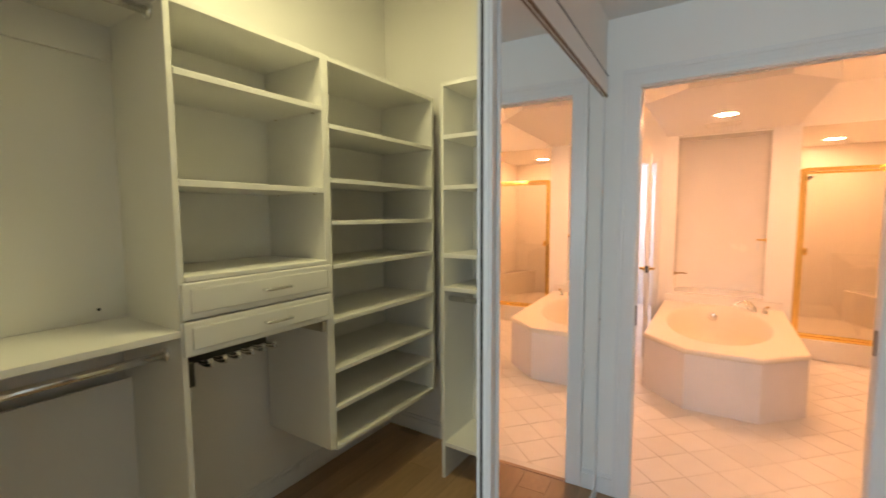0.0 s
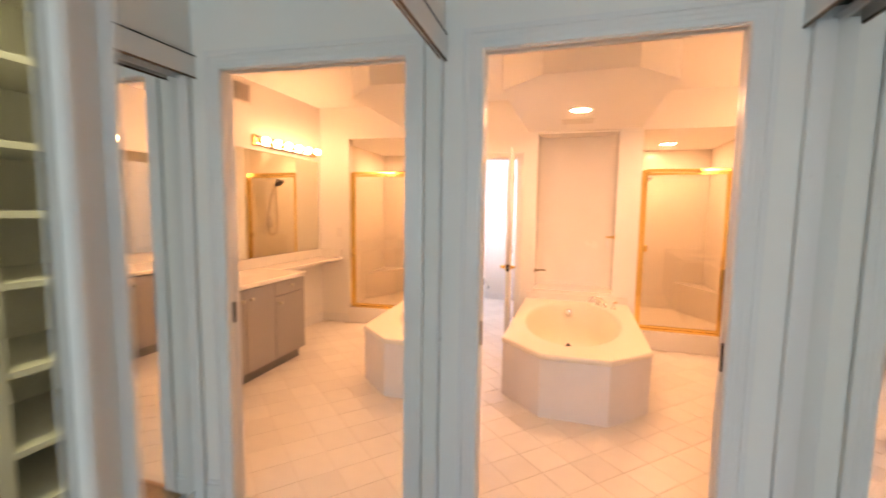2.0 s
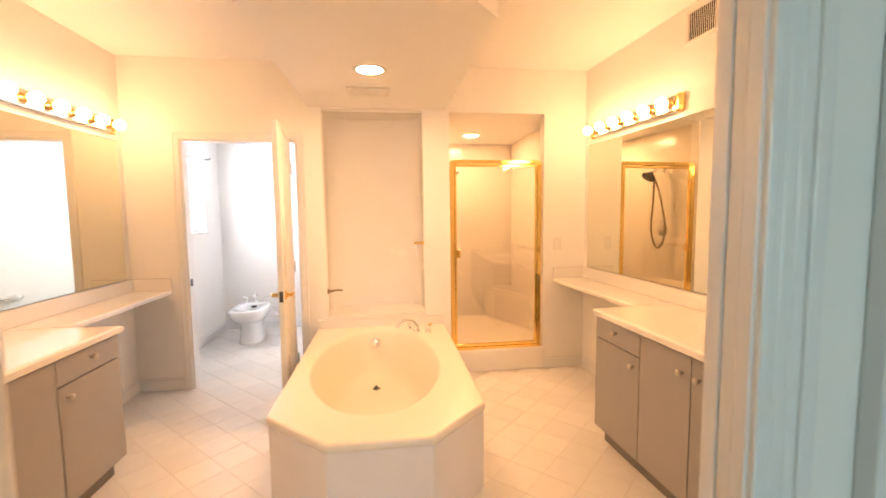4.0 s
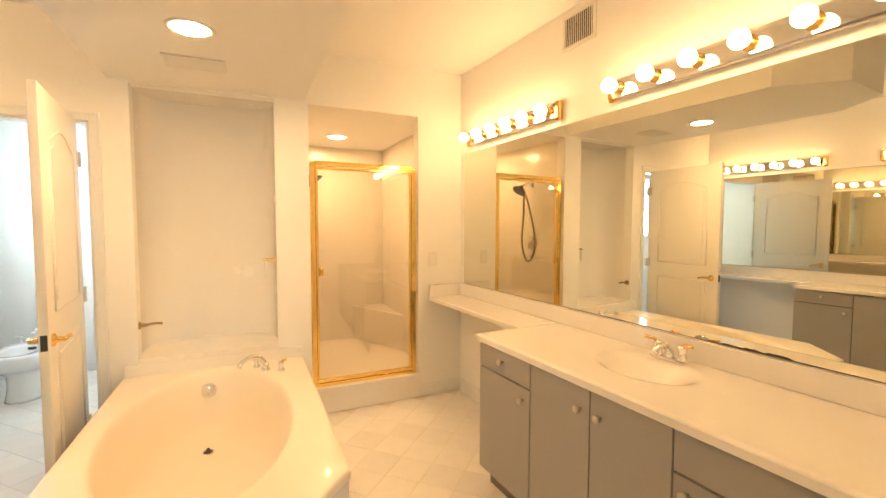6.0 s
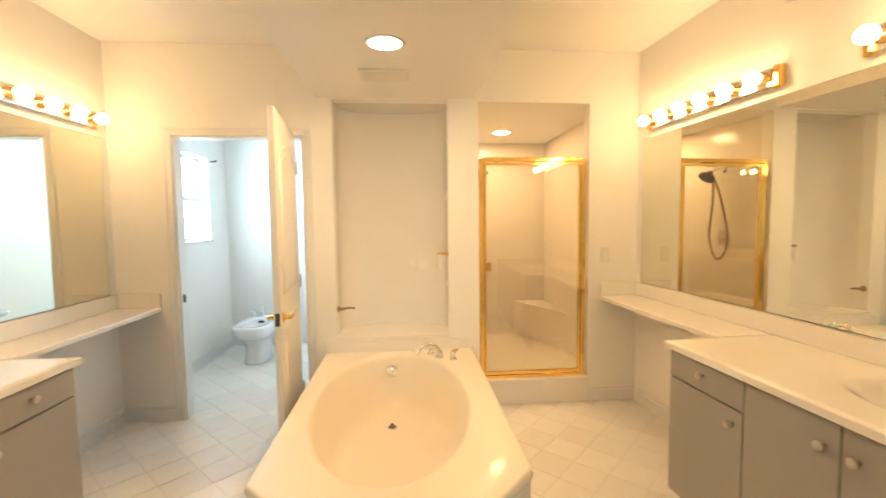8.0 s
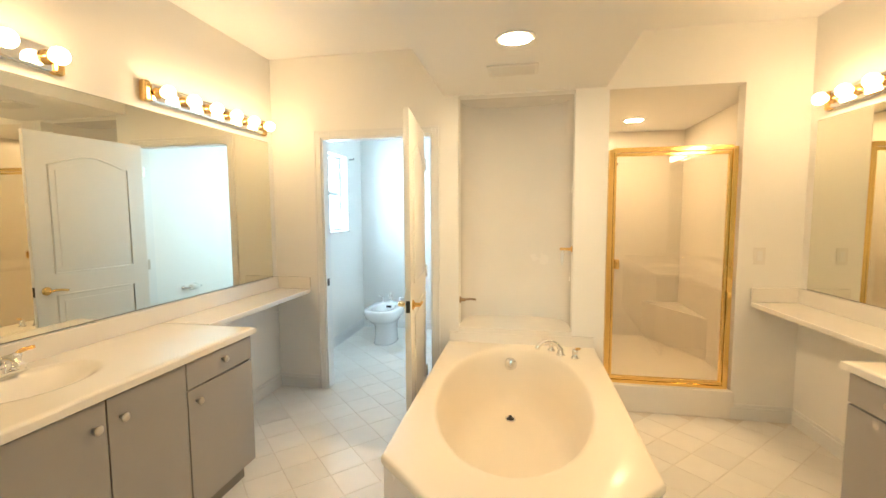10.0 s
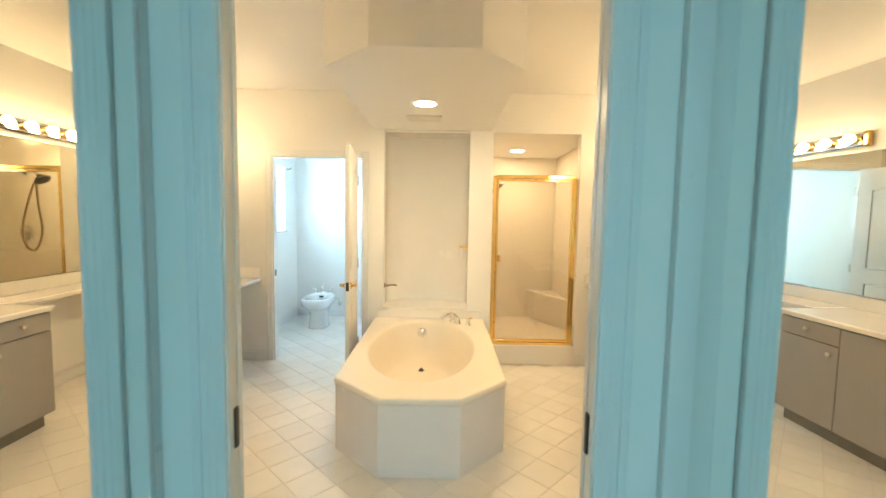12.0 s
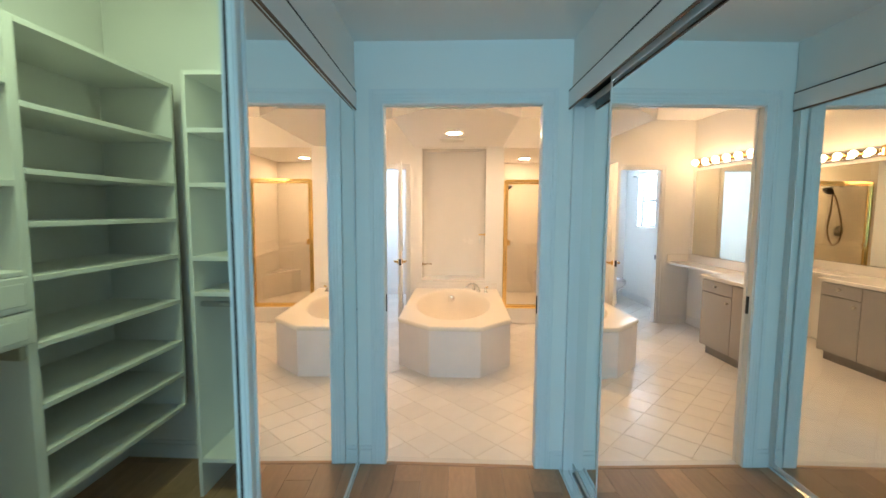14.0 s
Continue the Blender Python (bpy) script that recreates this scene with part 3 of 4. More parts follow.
# end unit against the doorway wall
E0, E1, EF = -0.895, -0.30, 1.905
u = thing("end_unit", (-0.6, 2.07, 0), "white melamine end unit with shelves and a rod", "closet unit")
board("side_panel", u, E0, E0 + BT, EF, DY0 - 0.016, 0, 2.13)
board("side_panel", u, E1 - BT, E1, EF, DY0 - 0.016, 0, 2.13)
board("back_panel", u, E0 + BT, E1 - BT, DY0 - 0.03, DY0 - 0.018, 0.19, 2.10)
for z in (2.117, 1.851, 1.593, 1.237, 1.061, 0.203):
    board("shelf", u, E0 + BT + 0.001, E1 - BT - 0.001, EF - 0.002, DY0 - 0.03, z - 0.011, z + 0.011)
r = part("rod", Mesh().rod((E0 + BT, EF + 0.06, 1.0), (E1 - BT, EF + 0.06, 1.0), 0.015), CHROME, u, "chrome clothes rod")

# ---- bathtub ----
TX0, TX1, TY0, TY1, TZ = -0.155, 0.905, 3.57, BY - 0.03, 0.462
DECK = [(TX0, TY1), (TX0, 3.87), (0.157, TY0), (0.615, TY0), (TX1, 3.87), (TX1, TY1)]
tub = thing("bathtub", (0.37, 4.5, 0), "almond oval soaking tub in a pinkish panelled deck", "bathtub")
bc, ba, bb = Vector((0.352, 4.60)), 0.408, 0.79


def deck_edge(a, grow=0.0):
    """where the ray from the basin's centre at angle a meets the deck's outline"""
    d = Vector((math.cos(a), math.sin(a)))
    best = None
    n = len(DECK)
    for k in range(n):
        p, q = Vector(DECK[k]), Vector(DECK[(k + 1) % n])
        e = q - p
        den = d.x * e.y - d.y * e.x
        if abs(den) < 1e-9:
            continue
        t = ((p.x - bc.x) * e.y - (p.y - bc.y) * e.x) / den
        s = ((p.x - bc.x) * d.y - (p.y - bc.y) * d.x) / den
        if t > 0 and -1e-6 <= s <= 1 + 1e-6 and (best is None or t < best):
            best = t
    return bc + d * (best + grow)


angles = sorted([2 * math.pi * k / 90 - math.pi for k in range(90)] + [math.atan2(y - bc.y, x - bc.x) for x, y in DECK])
tm = Mesh()
rings = []


def ring(f):
    rings.append([tm.bm.verts.new(f(a)) for a in angles])


def oval(s, z, shift=0.0):
    def f(a):
        r = 1 / math.sqrt((math.cos(a) / ba) ** 2 + (math.sin(a) / bb) ** 2)
        return Vector((bc.x + s * r * math.cos(a), bc.y + shift + s * r * math.sin(a), z))
    return f


for grow, z in ((-0.02, TZ - 0.045), (0.004, TZ - 0.042), (0.010, TZ - 0.03), (0.010, TZ - 0.012), (0.004, TZ - 0.002), (-0.008, TZ)):
    ring(lambda a, g=grow, z=z: Vector((*deck_edge(a, g), z)))
for s, z, sh in ((1.035, TZ, 0), (1.01, TZ - 0.003, 0), (0.99, TZ - 0.012, 0), (0.97, TZ - 0.035, 0), (0.93, TZ - 0.12, 0), (0.88, TZ - 0.23, 0.01), (0.82, TZ - 0.31, 0.02), (0.73, TZ - 0.36, 0.03), (0.6, TZ - 0.378, 0.04), (0.4, TZ - 0.384, 0.05), (0.15, TZ - 0.386, 0.06)):
    ring(oval(s, z, sh))
na = len(angles)
for a, b in zip(rings, rings[1:]):
    for k in range(na):
        f = tm.bm.faces.new((a[k], a[(k + 1) % na], b[(k + 1) % na], b[k]))
        f.smooth = True
tm.bm.faces.new(rings[-1])
part("shell", tm, ACRYLIC, tub)
for k in range(len(DECK) - 1):
    (xa, ya), (xb, yb) = DECK[k], DECK[k + 1]
    L = math.hypot(xb - xa, yb - ya)
    n = max(1, round(L / 0.55))
    m0 = pose(xa, ya, 0, 0, 0, math.degrees(math.atan2(yb - ya, xb - xa)))
    for j in range(n):
        part("apron_panel", Mesh().box(j * L / n + 0.001, (j + 1) * L / n - 0.001, 0.0, 0.016, 0.0, TZ - 0.04, 0.002, m0), APRON, tub)
dm = pose(0.325, 5.03, TZ - 0.384)
dr = part("drain", Mesh().lathe([(0.0, 0.004), (0.018, 0.006), (0.034, 0.006), (0.038, 0.0)], dm), CHROME, tub)
part("drain_stopper", Mesh().lathe([(0.024, 0.004), (0.026, 0.007), (0.016, 0.009), (0.008, 0.028), (0.0, 0.03)], dm, 16), DARK, dr)
om = Matrix.Translation((0.316, 5.305, 0.352)) @ pose(0, 0, 0, 100, 0, 0)
ov = part("overflow_plate", Mesh().lathe([(0.043, -0.02), (0.043, 0.006), (0.034, 0.012), (0.012, 0.012), (0.01, 0.02), (0.0, 0.02)], om), CHROME, tub)


def tap_handle(mesh, brass, at, lean):
    x, y, z = at
    mesh.lathe([(0.026, 0), (0.026, 0.006), (0.018, 0.014), (0.016, 0.04), (0.021, 0.05), (0.016, 0.06), (0.0, 0.064)], pose(x, y, z), 18)
    brass.tube(spline([(x, y, z + 0.058), (x + lean[0] * 0.4, y + lean[1] * 0.4, z + 0.068), (x + lean[0], y + lean[1], z + 0.072)], 4), [0.006, 0.006, 0.007, 0.008, 0.008, 0.008, 0.008, 0.008, 0.007], 10)


tf = thing("tub_faucet", (0.66, 5.25, TZ), "chrome tub faucet with brass levers on the deck", "faucet")
sp = Mesh().lathe([(0.03, 0), (0.03, 0.008), (0.02, 0.02), (0.018, 0.05), (0.0, 0.062)], pose(0.655, 5.24, TZ), 18)
sp.tube(spline([(0.655, 5.24, TZ + 0.04), (0.62, 5.235, TZ + 0.085), (0.56, 5.215, TZ + 0.10), (0.51, 5.195, TZ + 0.075), (0.495, 5.19, TZ + 0.05)], 6), 0.016, 14)
part("spout", sp, CHROME, tf)
for at, lean in (((0.60, 5.33, TZ), (-0.03, 0.02)), ((0.745, 5.19, TZ), (0.03, -0.02))):
    a, b = Mesh(), Mesh()
    tap_handle(a, b, at, lean)
    q = part("tap_body", a, CHROME, tf)
    part("lever", b, BRASS, q, "brass lever")
# backsplash between tub and niche
solid("trim", Mesh().box(TX0, TX1, BY - 0.028, BY - 0.001, 0.44, AZ0 - 0.03, 0.003), WALLTILE, "ivory tile strip behind the bathtub", "trim")


# robe hooks in the niche
def wall_lever(name, at, turn, mat, label):
    h = thing(name, at, label, "hook", m=pose(*at, 0, 0, turn))
    part("rosette", Mesh().lathe([(0.026, 0), (0.026, 0.006), (0.014, 0.012), (0.011, 0.045), (0, 0.05)], pose(0, 0, 0, 90), 18), mat, h, local=True)
    part("arm", Mesh().tube(spline([(0, -0.035, 0), (0.006, -0.06, 0.004), (0.008, -0.09, 0.006), (0.008, -0.125, 0.002)], 5), 0.0085, 10), mat, h, local=True)
    return h


wall_lever("grab_lever", (AL + 0.002, BY + 0.04, 0.77), 90, AGED, "aged brass lever on the niche side")
h = thing("robe_hook", (AR - 0.002, BY + 0.04, 1.17), "brass robe hook with a crystal pendant", "hook", m=pose(AR - 0.002, BY + 0.04, 1.17, 0, 0, -90))
part("rosette", Mesh().lathe([(0.024, 0), (0.024, 0.006), (0.012, 0.012), (0.01, 0.05), (0, 0.052)], pose(0, 0, 0, 90), 16), BRASS, h, local=True)
part("arm", Mesh().lathe([(0.008, 0), (0.007, 0.045), (0.011, 0.055), (0.007, 0.066), (0.012, 0.078), (0.0, 0.09)], pose(0, 0, 0, 90), 14), BRASS, h, local=True)
part("pendant", Mesh().lathe([(0.0, -0.125), (0.007, -0.115), (0.013, -0.07), (0.012, -0.035), (0.004, -0.012), (0.003, 0)], pose(0, -0.07, 0), 10), CERAMIC, h, "pale glassy hanging drop", local=True)

# ---- shower ----
CZ = 0.197
solid("shower_curb", Mesh().box(SL - 0.02, SR + 0.02, BY - 0.012, BY + 0.13, 0, CZ, 0.006), WALLTILE, "ivory tiled shower curb", "curb")
sd = thing("shower_door", (1.39, BY + 0.04, CZ), "gold-framed glass shower door, closed", "shower door")
gy = BY + 0.045
GX0, GX1, GZ1 = SL + 0.012, SR - 0.012, 1.875
part("post", Mesh().box(GX0, GX0 + 0.034, gy - 0.022, gy + 0.022, CZ, GZ1, 0.004).box(GX0 + 0.036, GX0 + 0.052, gy - 0.018, gy + 0.014, CZ + 0.02, GZ1 - 0.02, 0.003), GOLD, sd)
part("post", Mesh().box(GX1 - 0.034, GX1, gy - 0.022, gy + 0.022, CZ, GZ1, 0.004).box(GX1 - 0.052, GX1 - 0.036, gy - 0.018, gy + 0.014, CZ + 0.02, GZ1 - 0.02, 0.003), GOLD, sd)
part("header", Mesh().box(GX0 + 0.03, GX1 - 0.03, gy - 0.024, gy + 0.024, GZ1 - 0.024, GZ1 + 0.01, 0.004).box(GX0 + 0.034, GX1 - 0.034, gy - 0.02, gy + 0.012, GZ1 - 0.05, GZ1 - 0.028, 0.003), GOLD, sd)
part("sill_rail", Mesh().box(GX0 + 0.03, GX1 - 0.03, gy - 0.026, gy + 0.024, CZ, CZ + 0.024, 0.004).box(GX0 + 0.034, GX1 - 0.034, gy - 0.02, gy + 0.012, CZ + 0.026, CZ + 0.05, 0.003), GOLD, sd)
gp = part("glass_pane", Mesh().box(GX0 + 0.046, GX1 - 0.046, gy - 0.004, gy + 0.002, CZ + 0.04, GZ1 - 0.04), GLASS, sd, "clear glass pane")
gp.visible_shadow = False
part("handle", Mesh().box(GX0 + 0.05, GX0 + 0.085, gy - 0.03, gy - 0.004, 1.03, 1.10, 0.006).box(GX0 + 0.06, GX0 + 0.076, gy - 0.04, gy - 0.028, 1.04, 1.09, 0.004), BRASS, sd, "small brass pull")
# fittings inside
hd = thing("hand_shower", (SX0, 6.1, 1.9), "chrome shower head with a looped hose", "shower head")
part("arm", Mesh().lathe([(0.03, 0), (0.03, 0.006), (0.012, 0.012)], Matrix.Translation((SX0, 6.1, 1.93)) @ pose(0, 0, 0, 0, 90, 0), 16).tube(spline([(SX0, 6.1, 1.93), (SX0 + 0.07, 6.1, 1.945), (SX0 + 0.15, 6.1, 1.90)], 5), 0.011, 10), CHROME, hd)
part("head", Mesh().lathe([(0.018, 0), (0.03, 0.03), (0.07, 0.06), (0.075, 0.075), (0.06, 0.08), (0, 0.08)], Matrix.Translation((SX0 + 0.15, 6.1, 1.91)) @ pose(0, 0, 0, 0, 140, 0), 24), DARK, hd, "dark round spray head")
part("hose", Mesh().tube(spline([(SX0 + 0.12, 6.1, 1.88), (SX0 + 0.10, 6.13, 1.6), (SX0 + 0.06, 6.20, 1.3), (SX0 + 0.06, 6.12, 1.10), (SX0 + 0.06, 6.02, 1.15), (SX0 + 0.06, 5.99, 1.35), (SX0 + 0.10, 6.05, 1.7), (SX0 + 0.13, 6.09, 1.85)], 8), 0.011, 8), AGED, hd, "dark ribbed metal hose")
hd.matrix_basis = Matrix.Translation((0, -0.09, -0.07)) @ hd.matrix_basis
sv = thing("shower_valve", (SX0, 6.0, 1.22), "round chrome shower valve on the tiled wall", "valve")
part("plate", Mesh().lathe([(0.075, 0), (0.075, 0.006), (0.03, 0.014), (0.026, 0.05), (0, 0.055)], Matrix.Translation((SX0, 6.0, 1.22)) @ pose(0, 0, 0, 0, 90, 0)), NICKEL, sv)
part("lever", Mesh().rod((SX0 + 0.045, 6.0, 1.22), (SX0 + 0.055, 6.0, 1.15), 0.008, 10), CHROME, sv)
solid("shower_bench", Mesh().prism([(1.66, SY1), (SX1, SY1), (SX1, 6.4)], 0.1, 0.48, 0.006), SHOWERTILE, "ivory tiled corner bench in the shower", "bench")
dn = thing("shower_drain", (1.15, 5.85, 0.1), "round dark metal shower drain", "drain")
part("grate", Mesh().lathe([(0.05, 0), (0.05, 0.003), (0, 0.004)], pose(1.15, 5.85, 0.1)), DARK, dn)


# ---- vanities ----
def knob(parent, at, face, mat=NICKEL):
    m = Matrix.Translation(at) @ pose(0, 0, 0, 0, 90 * face, 0)
    part("knob", Mesh().lathe([(0.007, 0), (0.007, 0.012), (0.015, 0.018), (0.017, 0.025), (0.012, 0.031), (0, 0.033)], m, 16), mat, parent, "round satin nickel knob")


def cabinet(face, xf, xw, y0, y1, fronts, label):
    """xf: plane of the fronts, xw: the wall; face: the way the fronts look along x. fronts: (z0, z1, kind, knob y, knob z)"""
    c = thing("vanity_cabinet", (0.5 * (xf + xw), 0.5 * (y0 + y1), 0), label, "cabinet", "vanity cabinets")
    a, b = sorted((xf - face * 0.02, xw - face * -0.012))
    part("body", Mesh().box(a, b, y0 + 0.0005, y1 - 0.0005, 0.095, 0.70 if len(fronts) < 2 else 0.795), CABINET, c)
    # dark sheet on the body puts shade into the gaps between fronts
    a, b = sorted((xf - face * 0.0198, xf - face * 0.0183))
    part("face_frame", Mesh().box(a, b, y0 + 0.0006, y1 - 0.004, 0.105, 0.78), GAP_AND_WEAR, c, "dark sheet painting shade into the gaps between fronts")
    a, b = sorted((xf - face * 0.075, xf - face * 0.055))
    part("kick_board", Mesh().box(a, b, y0 + 0.0005, y1 - (0.03 if y1 > 4 else 0.0005), 0, 0.095), KICK, c)
    for z0, z1, kind, ky, kz in fronts:
        a, b = sorted((xf, xf - face * 0.018))
        f = part(kind, Mesh().box(a, b, y0 + 0.003, y1 - 0.003, z0, z1, 0.0015), CABINET, c)
        knob(f, (xf, ky, kz), face)
    return c


def vanity(face, xf, xw, yend, divs):
    (d1, d2, d3, d4) = divs
    cabinet(face, xf, xw, d1, yend, [(0.665, 0.785, "drawer", 0.5 * (d1 + yend), 0.735), (0.10, 0.657, "door", d1 + 0.05, 0.60)], "grey taupe cabinet with a drawer over a door")
    cabinet(face, xf, xw, d2, d1, [(0.10, 0.785, "door", d2 + 0.05, 0.70)], "grey taupe cabinet with one tall door under the sink")
    cabinet(face, xf, xw, d3, d2, [(0.10, 0.785, "door", d2 - 0.05, 0.70)], "grey taupe cabinet with one tall door under the sink")
    cabinet(face, xf, xw, d4, d3, [(0.655, 0.785, "drawer", 0.5 * (d3 + d4) + 0.03, 0.715), (0.10, 0.647, "door", d3 - 0.05, 0.60)], "grey taupe cabinet with a deep drawer over a door")
    # worktop with a moulded bowl and a narrow make-up ledge
    t = thing("worktop", (0.5 * (xf + xw), 4.0, 0.80), "white marble vanity top with moulded oval sink", "worktop", "vanity tops")
    xo, xi = xf + face * 0.022, xw + face * 0.001
    ysink, xsink = 0.5 * (d1 + d3) + 0.0, xw + face * 0.25
    ys = np.linspace(DY1 + 0.005 if face > 0 else DY1 + 0.036, yend + 0.02, 120)
    xs = np.linspace(xo, xi, 40)
    m = Mesh()
    grid = []
    for x in xs:
        row = []
        for y in ys:
            q = math.hypot((x - xsink) / 0.165, (y - ysink) / 0.225)
            z = 0.83 - (0.095 * (1 - min(q, 1) ** 2) ** 1.5 if q < 1 else 0)
            e = min(abs(x - xo), abs(y - (yend + 0.02)))
            row.append(m.bm.verts.new((x, y, z - (0.006 if e < 1e-6 else 0))))
        grid.append(row)
    for i in range(len(xs) - 1):
        for j in range(len(ys) - 1):
            m.bm.faces.new((grid[i][j], grid[i + 1][j], grid[i + 1][j + 1], grid[i][j + 1])).smooth = True
    edge = [r[0] for r in grid[::-1]] + grid[0][1:] + [r[-1] for r in grid[1:]]
    low = [m.bm.verts.new((v.co.x, v.co.y, 0.797)) for v in edge]
    for k in range(len(edge) - 1):
        m.bm.faces.new((edge[k], edge[k + 1], low[k + 1], low[k]))
    part("top", m, MARBLE, t)
    part("drain", Mesh().lathe([(0.0, 0.006), (0.015, 0.006), (0.022, 0.0)], pose(xsink, ysink, 0.736), 16), CHROME, t)
    a, b = sorted((xw + face * 0.30, xi))
    part("ledge", Mesh().box(a, b, yend + 0.0205, BY - 0.001, 0.798, 0.83, 0.006), MARBLE, t)
    a, b = sorted((xw + face * 0.018, xi))
    part("backsplash", Mesh().box(a, b, DY1 + 0.006, BY - 0.002, 0.8305, 0.928, 0.004), MARBLE, t)
    a, b = sorted((xw + face * 0.30, xw + face * 0.02))
    part("side_splash", Mesh().box(a, b, BY - 0.02, BY - 0.001, 0.8305, 0.928, 0.004), MARBLE, t)
    # faucet
    fx = xw + face * 0.085
    f = thing("sink_faucet", (fx, ysink, 0.83), "chrome sink faucet with brass lever tips", "faucet", "sink faucets")
    part("base", Mesh().box(fx - 0.026, fx + 0.026, ysink - 0.08, ysink + 0.08, 0.829, 0.846, 0.007), CHROME, f)
    part("spout", Mesh().tube(spline([(fx, ysink, 0.84), (fx + face * 0.01, ysink, 0.885), (fx + face * 0.06, ysink, 0.905), (fx + face * 0.115, ysink, 0.88)], 5), [0.02] * 4 + [0.016] * 6 + [0.013] * 6, 14), CHROME, f)
    for s in (-1, 1):
        a, b = Mesh(), Mesh()
        tap_handle(a, b, (fx, ysink + s * 0.055, 0.845), (face * 0.02, s * 0.055))
        q = part("tap_body", a, CHROME, f)
        part("lever", b, BRASS, q, "brass lever")
    # wall mirror
    mi = thing("wall_mirror", (xw, 3.9, 0.935), "large frameless wall mirror over the vanity", "mirror", "vanity mirrors")
    a, b = sorted((xw + face * 0.001, xw + face * 0.005))
    part("backing", Mesh().box(a, b, DY1 + 0.01, BY - 0.068, 0.932, 2.002), MIRROR_EDGE, mi)
    a, b = sorted((xw + face * 0.0053, xw + face * 0.0075))
    part("glass", Mesh().box(a, b, DY1 + 0.013, BY - 0.071, 0.936, 1.999), WALLMIRROR, mi, "silvered mirror glass")
    # worn silvering along the lower edge
    rng = random.Random(5)
    top = [(y, 0.936 + rng.uniform(0.002, 0.009)) for y in np.linspace(3.08, 3.33, 17)]
    w = Mesh()
    x = xw + face * 0.0079
    lo = [w.bm.verts.new((x, float(y), 0.9362)) for y, z in top]
    hi = [w.bm.verts.new((x, float(y), z if 0 < k < 16 else 0.9375)) for k, (y, z) in enumerate(top)]
    for k in range(16):
        w.bm.faces.new((lo[k], lo[k + 1], hi[k + 1], hi[k]))
    if face < 0:
        part("worn_silvering", w, GAP_AND_WEAR, mi, "dark patch of lost silvering")
    return t


def turned(m, build, *args):
    """build things against a wall, then turn them with it"""
    before = set(bpy.data.objects)
    build(*args)
    for ob in set(bpy.data.objects) - before:
        if ob.parent is None:
            ob.matrix_basis = m @ ob.matrix_basis


turned(EAST, vanity, -1, 1.636, BR, 4.268, (3.842, 3.487, 3.148, DY1 + 0.035))
turned(WEST, vanity, 1, -1.032, BL, 4.31, (3.862, 3.50, 3.15, DY1 + 0.006))


# ---- lamps ----
def light_bar(face, xw, y0, y1):
    yc, zc = 0.5 * (y0 + y1), 2.095
    l = thing("vanity_light_bar", (xw, yc, zc), "chrome vanity light bar with six lit globe bulbs", "wall lamp", "vanity light bars")
    a, b = sorted((xw + face * 0.001, xw + face * 0.042))
    part("back_plate", Mesh().box(a, b, y0 + 0.05, y1 - 0.05, zc - 0.052, zc + 0.052, 0.012), CHROME, l)
    for ya, yb in ((y0, y0 + 0.0495), (y1 - 0.0495, y1)):
        part("end_cap", Mesh().box(a, b, ya, yb, zc - 0.057, zc + 0.057, 0.014), BRASS, l, "polished brass end cap")
    step = (y1 - y0 - 0.16) / 5
    for k in range(6):
        y = y0 + 0.08 + k * step
        m = Matrix.Translation((xw + face * 0.042, y, zc)) @ pose(0, 0, 0, 0, 90 * face, 0)
        s = part("socket", Mesh().lathe([(0.03, 0), (0.03, 0.008), (0.022, 0.014), (0.021, 0.034)], m, 18), BRASS, l)
        c = 0.072
        prof = [(0.016, 0.03)] + [(0.036 * math.sin(q), c - 0.036 * math.cos(q)) for q in [0.4 + (math.pi - 0.4) * j / 9 for j in range(10)]]
        prof[-1] = (0.0, prof[-1][1])
        part("bulb", Mesh().lathe(prof, m, 18), BULB, s, "glowing globe bulb")


for m, face, xw, ys in ((EAST, -1, BR, ((4.262, 5.315), (2.777, 3.915))), (WEST, 1, BL, ((4.26, 5.35), (2.78, 3.87)))):
    for y0, y1 in ys:
        turned(m, light_bar, face, xw, y0, y1)


def downlight(x, y, z, label, lit):
    l = thing("recessed_light", (x, y, z), label, "ceiling light", "recessed lights")
    part("trim_ring", Mesh().lathe([(0.078, 0.0), (0.078, -0.004), (0.098, -0.006), (0.102, 0.0)], pose(x, y, z - 0.001), 32), TRIM, l)
    part("diffuser", Mesh().lathe([(0.079, -0.002), (0.05, -0.004), (0.0, -0.005)], pose(x, y, z - 0.001), 32), lit, l, "glowing diffuser")


downlight(0.35, 4.51, SOF, "lit round recessed light in the soffit", CAN)
downlight(1.385, 6.55, SZ1, "dimly lit round recessed light over the shower", SHOWER_CAN)


def vent(at, w, h, n, m, label, slat_mat):
    v = thing("air_vent", at, label, "vent", m=m)
    fr = Mesh()
    for a, b, c, d in ((-w / 2, w / 2, -h / 2, -h / 2 + 0.022), (-w / 2, w / 2, h / 2 - 0.022, h / 2), (-w / 2, -w / 2 + 0.022, -h / 2 + 0.022, h / 2 - 0.022), (w / 2 - 0.022, w / 2, -h / 2 + 0.022, h / 2 - 0.022)):
        fr.box(a, b, c, d, 0.001, 0.012, 0.003)
    part("frame", fr, PLASTIC, v, local=True)
    part("backing", Mesh().box(-w / 2 + 0.02, w / 2 - 0.02, -h / 2 + 0.02, h / 2 - 0.02, 0.001, 0.003), slat_mat, v, local=True)
    for k in range(n):
        x = -w / 2 + 0.03 + (w - 0.06) * k / (n - 1)
        part("slat", Mesh().box(-0.0015, 0.0015, -h / 2 + 0.022, h / 2 - 0.022, -0.007, 0.007, 0, pose(x, 0, 0.009, 0, 55, 0)), PLASTIC, v, local=True)
    return v


